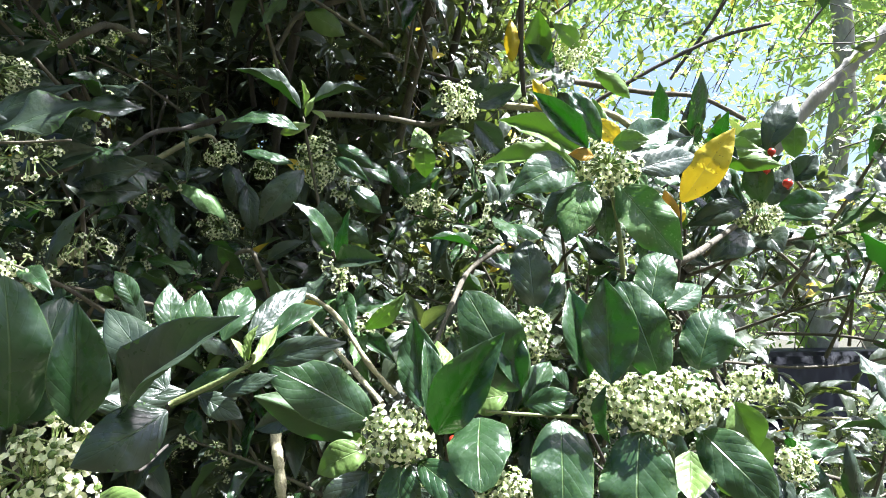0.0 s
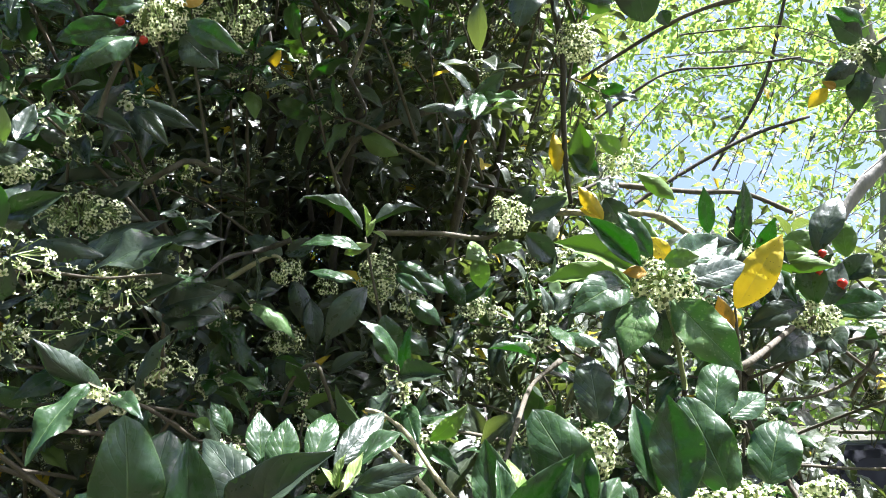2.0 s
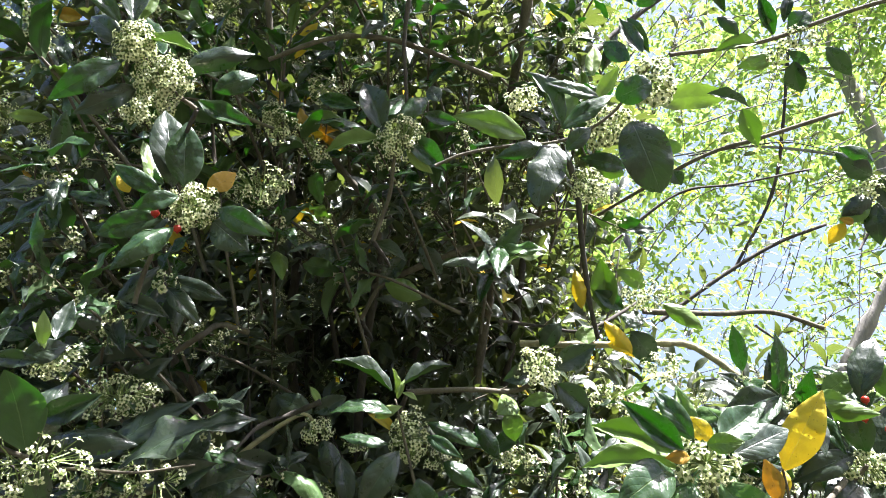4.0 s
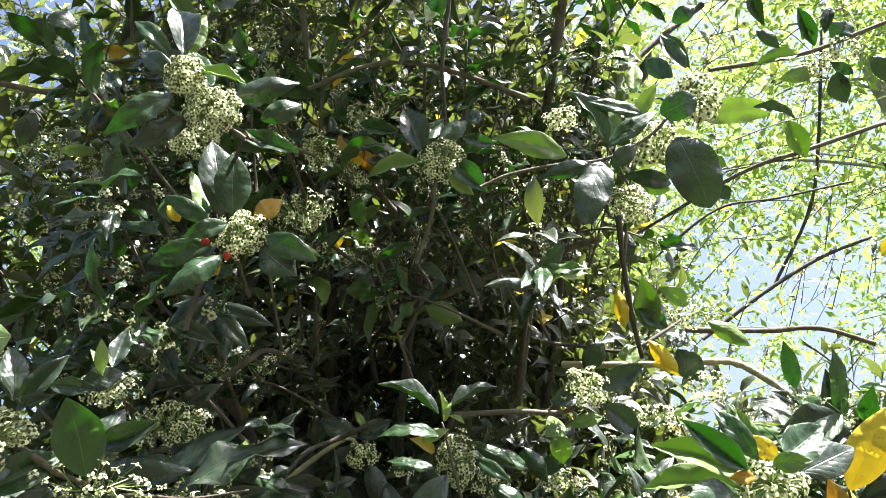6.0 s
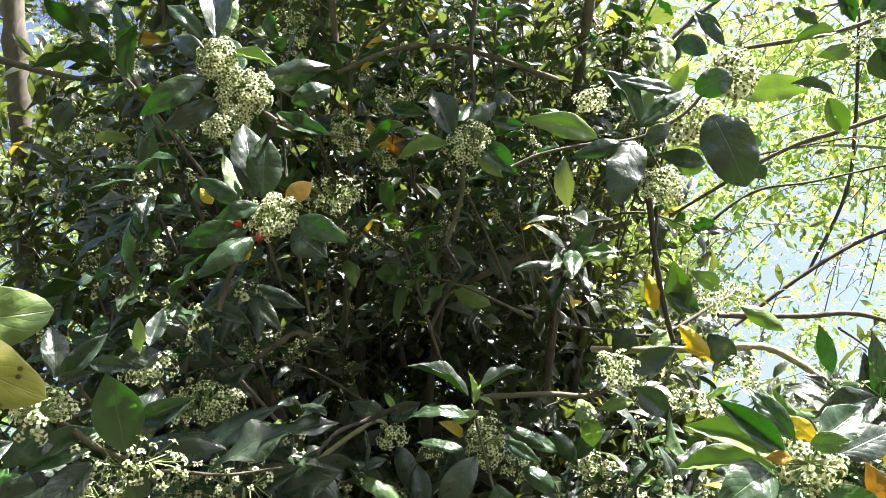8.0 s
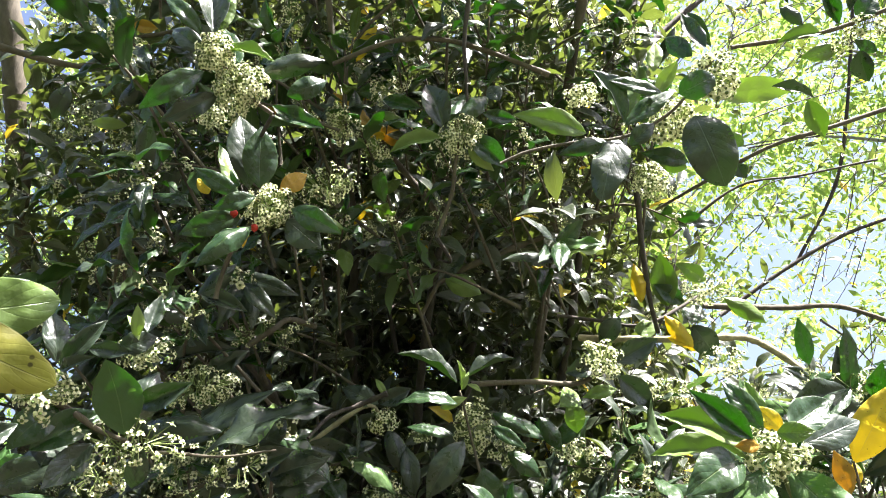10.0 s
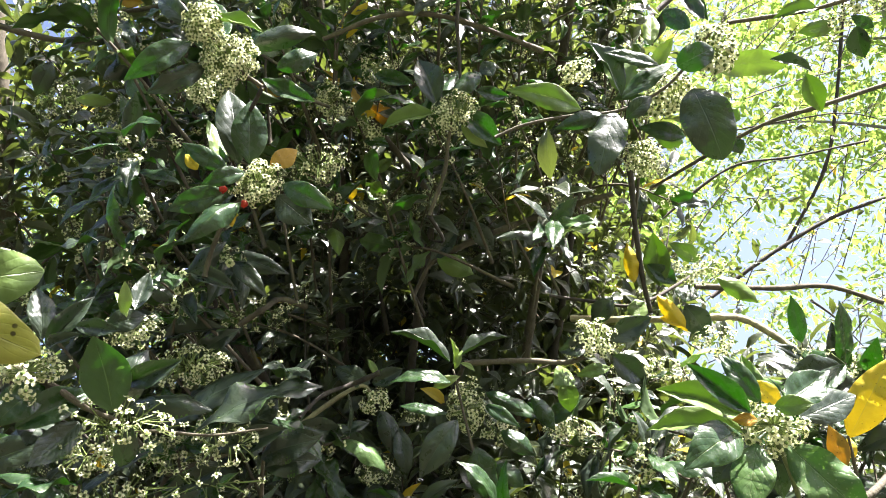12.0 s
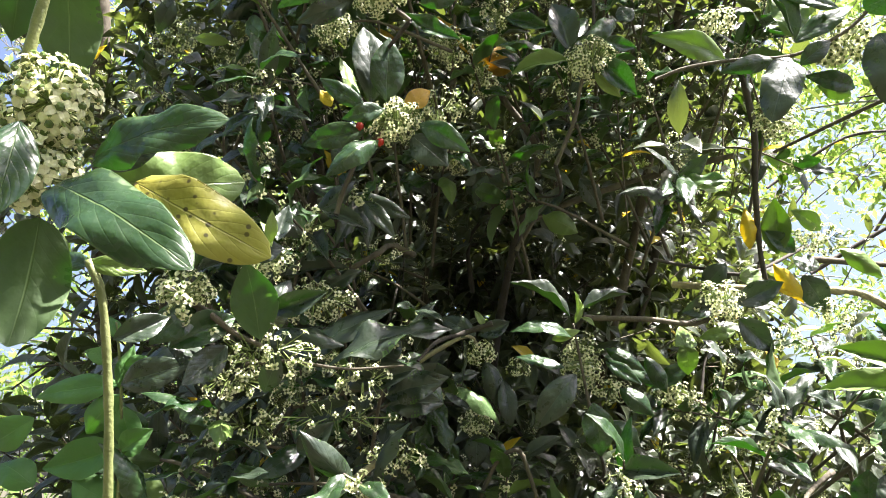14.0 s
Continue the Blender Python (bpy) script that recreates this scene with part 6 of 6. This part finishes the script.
twig = spray([(-0.473, 0.352, 1.537), (-0.469, 0.334, 1.587), (-0.468, 0.319, 1.630), (-0.469, 0.302, 1.674), (-0.477, 0.293, 1.695)], 0.0034, 0.0028, SHOOT, "upright green holly stem with pale leaves at its head")
leaf(twig, (-0.479, 0.293, 1.693), (-0.447, 0.316, 1.693), 0.0139, (0.60, -0.79, -0.13), "l", "arch")
leaf(twig, (-0.490, 0.310, 1.698), (-0.525, 0.316, 1.708), 0.0145, (-0.13, -0.99, 0.06), "g", "flat")
leaf(twig, (-0.533, 0.399, 1.665), (-0.503, 0.427, 1.690), 0.0226, (0.67, -0.75, 0.02), "d", "fold")
leaf(twig, (-0.550, 0.499, 1.679), (-0.508, 0.544, 1.720), 0.0337, (0.68, -0.73, 0.09), "g", "fold")
flowers(twig, (-0.536, 0.484, 1.728), (0.0275, 0.0220, 0.0275), 30, 147, 0.0062)
twig = spray([(-0.590, 0.746, 2.427), (-0.687, 0.737, 2.417), (-0.762, 0.720, 2.431), (-0.832, 0.691, 2.471)], 0.0039, 0.0029, BARK, "holly twig with wide flower tufts")
branch("side_twig", twig, [(-0.590, 0.746, 2.427), (-0.672, 0.837, 2.475), (-0.773, 1.014, 2.655)], 0.0039, 0.0015, BARK_DARK)
leaf(twig, (-0.751, 0.688, 2.500), (-0.764, 0.679, 2.444), 0.0398, (0.73, -0.68, -0.07), "d", "droop")
leaf(twig, (-0.690, 0.746, 2.399), (-0.804, 0.738, 2.369), 0.0394, (0.13, -0.95, -0.28), "d", "droop")
leaf(twig, (-0.679, 0.773, 2.347), (-0.753, 0.782, 2.320), 0.0357, (0.14, -0.75, -0.64), "d", "droop")
leaf(twig, (-0.831, 0.751, 2.348), (-0.861, 0.764, 2.293), 0.0338, (0.53, -0.73, -0.44), "d", "arch")
leaf(twig, (-0.753, 0.820, 2.228), (-0.789, 0.851, 2.184), 0.0338, (0.30, -0.66, -0.69), "d", "droop")
leaf(twig, (-0.659, 0.836, 2.222), (-0.699, 0.864, 2.166), 0.0357, (0.29, -0.75, -0.60), "d", "cup")
leaf(twig, (-0.786, 0.828, 2.205), (-0.778, 0.824, 2.175), 0.0218, (0.65, -0.72, 0.25), "a", "flat")
leaf(twig, (-0.703, 0.726, 2.436), (-0.664, 0.740, 2.433), 0.0239, (0.25, -0.82, -0.52), "a", "cup")
leaf(twig, (-0.751, 0.815, 2.294), (-0.812, 0.795, 2.298), 0.0223, (0.27, -0.87, -0.41), "n", "arch")
leaf(twig, (-0.832, 0.691, 2.471), (-0.767, 0.687, 2.477), 0.0357, (0.01, -0.71, -0.71), "d", "flat")
leaf(twig, (-0.669, 0.795, 2.586), (-0.737, 0.807, 2.528), 0.0439, (0.38, -0.71, -0.60), "d", "cup")
leaf(twig, (-0.587, 0.790, 2.478), (-0.621, 0.806, 2.409), 0.0418, (0.43, -0.81, -0.39), "d", "arch")
flowers(twig, (-0.786, 0.709, 2.449), (0.0695, 0.0440, 0.0405), 66, 148, 0.0052)
flowers(twig, (-0.839, 0.682, 2.489), (0.0387, 0.0309, 0.0387), 38, 149, 0.0052)
flowers(twig, (-0.870, 0.823, 2.331), (0.0509, 0.0350, 0.0366), 43, 150, 0.0052)
flowers(twig, (-0.754, 0.856, 2.297), (0.0631, 0.0375, 0.0305), 46, 151, 0.0052)
flowers(twig, (-0.468, 0.858, 2.511), (0.0320, 0.0307, 0.0448), 38, 152, 0.0052)
flowers(twig, (-0.512, 0.724, 2.212), (0.0345, 0.0249, 0.0277), 36, 153, 0.0052)
flowers(twig, (-0.346, 0.810, 2.222), (0.0238, 0.0242, 0.0366), 38, 154, 0.0052)
flowers(twig, (-0.307, 0.892, 2.206), (0.0251, 0.0201, 0.0251), 25, 155, 0.0052)
flowers(twig, (-0.365, 0.797, 2.104), (0.0519, 0.0345, 0.0345), 51, 156, 0.0052)
flowers(twig, (-0.281, 0.847, 2.305), (0.0289, 0.0232, 0.0289), 28, 157, 0.0052)
twig = spray([(0.251, 0.733, 2.196), (0.326, 0.741, 2.201), (0.398, 0.746, 2.210), (0.503, 0.747, 2.239), (0.578, 0.749, 2.255)], 0.0032, 0.0032, BARK, "holly twig with small upright leaves against the sky")
leaf(twig, (0.376, 0.746, 2.205), (0.311, 0.734, 2.193), 0.0220, (0.17, -0.98, 0.01), "l", "fold")
leaf(twig, (0.401, 0.744, 2.216), (0.385, 0.717, 2.267), 0.0212, (-0.27, -0.82, -0.51), "g", "fold")
leaf(twig, (0.427, 0.747, 2.217), (0.454, 0.738, 2.246), 0.0310, (-0.20, -0.97, -0.13), "g", "fold")
leaf(twig, (0.426, 0.764, 2.181), (0.437, 0.792, 2.145), 0.0293, (-0.51, -0.59, -0.63), "d", "fold")
leaf(twig, (0.399, 0.759, 2.185), (0.343, 0.748, 2.173), 0.0228, (0.25, -0.88, -0.40), "l", "flat")
leaf(twig, (0.325, 0.694, 2.298), (0.334, 0.719, 2.245), 0.0196, (-0.50, -0.75, -0.44), "d", "fold")
leaf(twig, (0.323, 0.721, 2.241), (0.348, 0.728, 2.209), 0.0179, (-0.32, -0.85, -0.43), "d", "droop")
leaf(twig, (0.173, 0.621, 2.175), (0.195, 0.634, 2.128), 0.0178, (-0.18, -0.92, -0.35), "d", "fold")
leaf(twig, (0.417, 0.739, 2.230), (0.434, 0.732, 2.273), 0.0163, (-0.37, -0.93, -0.00), "d", "fold")
leaf(twig, (0.475, 0.763, 2.197), (0.504, 0.779, 2.154), 0.0245, (-0.31, -0.80, -0.51), "d", "arch")
leaf(twig, (0.196, 0.813, 2.246), (0.152, 0.824, 2.192), 0.0234, (-0.02, -0.98, -0.17), "n", "cup")
leaf(twig, (0.385, 0.737, 2.225), (0.408, 0.733, 2.258), 0.0179, (-0.16, -0.99, -0.02), "l", "arch")
leaf(twig, (0.449, 0.769, 2.178), (0.417, 0.752, 2.190), 0.0163, (0.09, -0.69, -0.72), "g", "flat")
leaf(twig, (0.235, 0.778, 2.331), (0.273, 0.772, 2.351), 0.0270, (0.07, -0.93, -0.37), "g", "droop")
flowers(twig, (0.438, 0.752, 2.209), (0.0317, 0.0196, 0.0174), 30, 158, 0.0052)
flowers(twig, (0.399, 0.757, 2.189), (0.0190, 0.0127, 0.0127), 14, 159, 0.0052)
twig = spray([(0.570, 0.812, 2.034), (0.530, 0.817, 2.011), (0.506, 0.819, 1.997)], 0.0031, 0.0023, BARK, "holly spray with drooping leaves and a yellow leaf")
branch("side_twig", twig, [(0.570, 0.812, 2.034), (0.652, 0.903, 2.037), (0.750, 1.077, 2.135)], 0.0031, 0.0012, BARK_DARK)
leaf(twig, (0.503, 0.814, 2.012), (0.463, 0.803, 2.036), 0.0316, (-0.09, -0.84, -0.54), "d", "flat")
leaf(twig, (0.516, 0.836, 2.014), (0.466, 0.815, 2.057), 0.0242, (-0.14, -0.82, -0.56), "d", "droop")
leaf(twig, (0.497, 0.822, 1.987), (0.456, 0.831, 1.965), 0.0268, (-0.17, -0.98, -0.07), "d", "droop")
leaf(twig, (0.493, 0.825, 1.976), (0.454, 0.839, 1.957), 0.0316, (-0.28, -0.95, -0.11), "l", "arch")
leaf(twig, (0.504, 0.827, 1.976), (0.497, 0.842, 1.920), 0.0316, (-0.59, -0.79, -0.15), "d", "arch")
leaf(twig, (0.456, 0.830, 1.952), (0.433, 0.844, 1.931), 0.0205, (-0.41, -0.90, -0.12), "y", "cup")
leaf(twig, (0.468, 0.832, 1.952), (0.446, 0.821, 1.957), 0.0111, (0.26, -0.79, -0.56), "a", "arch")
leaf(twig, (0.510, 0.816, 2.008), (0.535, 0.836, 1.964), 0.0316, (-0.27, -0.80, -0.53), "d", "fold")
leaf(twig, (0.508, 0.808, 2.030), (0.462, 0.792, 2.051), 0.0205, (0.01, -0.81, -0.59), "g", "droop")
flowers(twig, (0.502, 0.820, 1.994), (0.0261, 0.0172, 0.0169), 30, 160, 0.0052)
twig = spray([(-0.524, 0.600, 1.680), (-0.473, 0.603, 1.683), (-0.410, 0.612, 1.675), (-0.347, 0.616, 1.678)], 0.0023, 0.0011, BARK, "holly spray hung with open starry flowers")
branch("side_twig", twig, [(-0.524, 0.600, 1.680), (-0.628, 0.708, 1.652), (-0.769, 0.915, 1.686)], 0.0023, 0.0014, BARK_DARK)
leaf(twig, (-0.438, 0.631, 1.683), (-0.309, 0.678, 1.736), 0.0486, (0.04, -0.78, 0.63), "d", "wavy")
leaf(twig, (-0.429, 0.647, 1.708), (-0.521, 0.632, 1.724), 0.0314, (0.22, -0.84, 0.49), "d", "droop")
leaf(twig, (-0.466, 0.541, 1.723), (-0.406, 0.533, 1.739), 0.0254, (-0.05, -0.95, -0.32), "d", "fold")
leaf(twig, (-0.420, 0.674, 1.671), (-0.351, 0.677, 1.686), 0.0296, (0.06, -1.00, -0.07), "d", "fold")
leaf(twig, (-0.393, 0.716, 1.660), (-0.321, 0.716, 1.682), 0.0348, (0.03, -1.00, -0.09), "d", "wavy")
leaf(twig, (-0.421, 0.658, 1.645), (-0.492, 0.663, 1.626), 0.0248, (-0.05, -0.99, -0.12), "d", "cup")
leaf(twig, (-0.500, 0.859, 1.821), (-0.570, 0.844, 1.835), 0.0252, (0.19, -0.98, -0.04), "d", "arch")
leaf(twig, (-0.469, 0.636, 1.590), (-0.428, 0.631, 1.621), 0.0273, (0.08, -0.96, -0.26), "d", "fold")
flowers(twig, (-0.488, 0.683, 1.774), (0.0633, 0.0365, 0.0280), 29, 161, 0.0044)
flowers(twig, (-0.493, 0.601, 1.685), (0.0517, 0.0313, 0.0264), 22, 162, 0.0044)
flowers(twig, (-0.427, 0.655, 1.687), (0.0429, 0.0270, 0.0245), 15, 163, 0.0044)
flowers(twig, (-0.437, 0.651, 1.628), (0.0772, 0.0404, 0.0238), 24, 164, 0.0044)
flowers(twig, (-0.521, 0.622, 1.618), (0.0345, 0.0244, 0.0264), 26, 165, 0.0044)
flowers(twig, (-0.383, 0.705, 1.589), (0.0436, 0.0250, 0.0186), 26, 166, 0.0044)
flowers(twig, (-0.514, 0.618, 1.804), (0.0312, 0.0184, 0.0149), 20, 167, 0.0044)
flowers(twig, (-0.505, 0.901, 1.905), (0.0787, 0.0434, 0.0297), 34, 168, 0.0044)
twig = spray([(-0.711, 0.682, 1.495), (-0.701, 0.650, 1.589), (-0.695, 0.623, 1.664), (-0.696, 0.597, 1.733)], 0.0027, 0.0013, SHOOT, "leafy green sapling beside the holly")
branch("side_twig", twig, [(-0.711, 0.682, 1.495), (-0.763, 0.778, 1.443), (-0.921, 0.961, 1.434)], 0.0027, 0.0012, BARK_DARK)
leaf(twig, (-0.697, 0.623, 1.664), (-0.801, 0.610, 1.649), 0.0351, (0.11, -0.99, 0.11), "w", "flat")
leaf(twig, (-0.696, 0.625, 1.658), (-0.683, 0.618, 1.709), 0.0220, (0.47, -0.85, -0.24), "w", "fold")
leaf(twig, (-0.697, 0.627, 1.652), (-0.746, 0.640, 1.607), 0.0362, (0.18, -0.87, -0.45), "w", "droop")
leaf(twig, (-0.697, 0.632, 1.639), (-0.689, 0.662, 1.590), 0.0315, (0.77, -0.59, -0.24), "w", "flat")
leaf(twig, (-0.701, 0.647, 1.595), (-0.796, 0.637, 1.568), 0.0472, (0.13, -0.99, -0.06), "w", "cup")
leaf(twig, (-0.701, 0.650, 1.589), (-0.662, 0.649, 1.615), 0.0315, (0.15, -0.96, -0.25), "w", "fold")
leaf(twig, (-0.696, 0.604, 1.714), (-0.709, 0.600, 1.741), 0.0173, (0.62, -0.77, 0.18), "w", "arch")
leaf(twig, (-0.797, 0.613, 1.624), (-0.855, 0.616, 1.592), 0.0393, (0.15, -0.93, -0.34), "w", "arch")
leaf(twig, (-0.756, 0.648, 1.556), (-0.700, 0.675, 1.523), 0.0472, (0.52, -0.82, 0.24), "w", "flat")
leaf(twig, (-0.691, 0.661, 1.564), (-0.656, 0.686, 1.524), 0.0393, (0.66, -0.74, 0.11), "l", "arch")
leaf(twig, (-0.802, 0.640, 1.549), (-0.850, 0.633, 1.574), 0.0393, (0.33, -0.86, 0.39), "w", "droop")
leaf(twig, (-0.703, 0.612, 1.689), (-0.728, 0.593, 1.699), 0.0204, (0.60, -0.80, 0.02), "w", "flat")
leaf(twig, (-0.693, 0.617, 1.683), (-0.652, 0.626, 1.690), 0.0204, (0.23, -0.97, -0.09), "w", "arch")
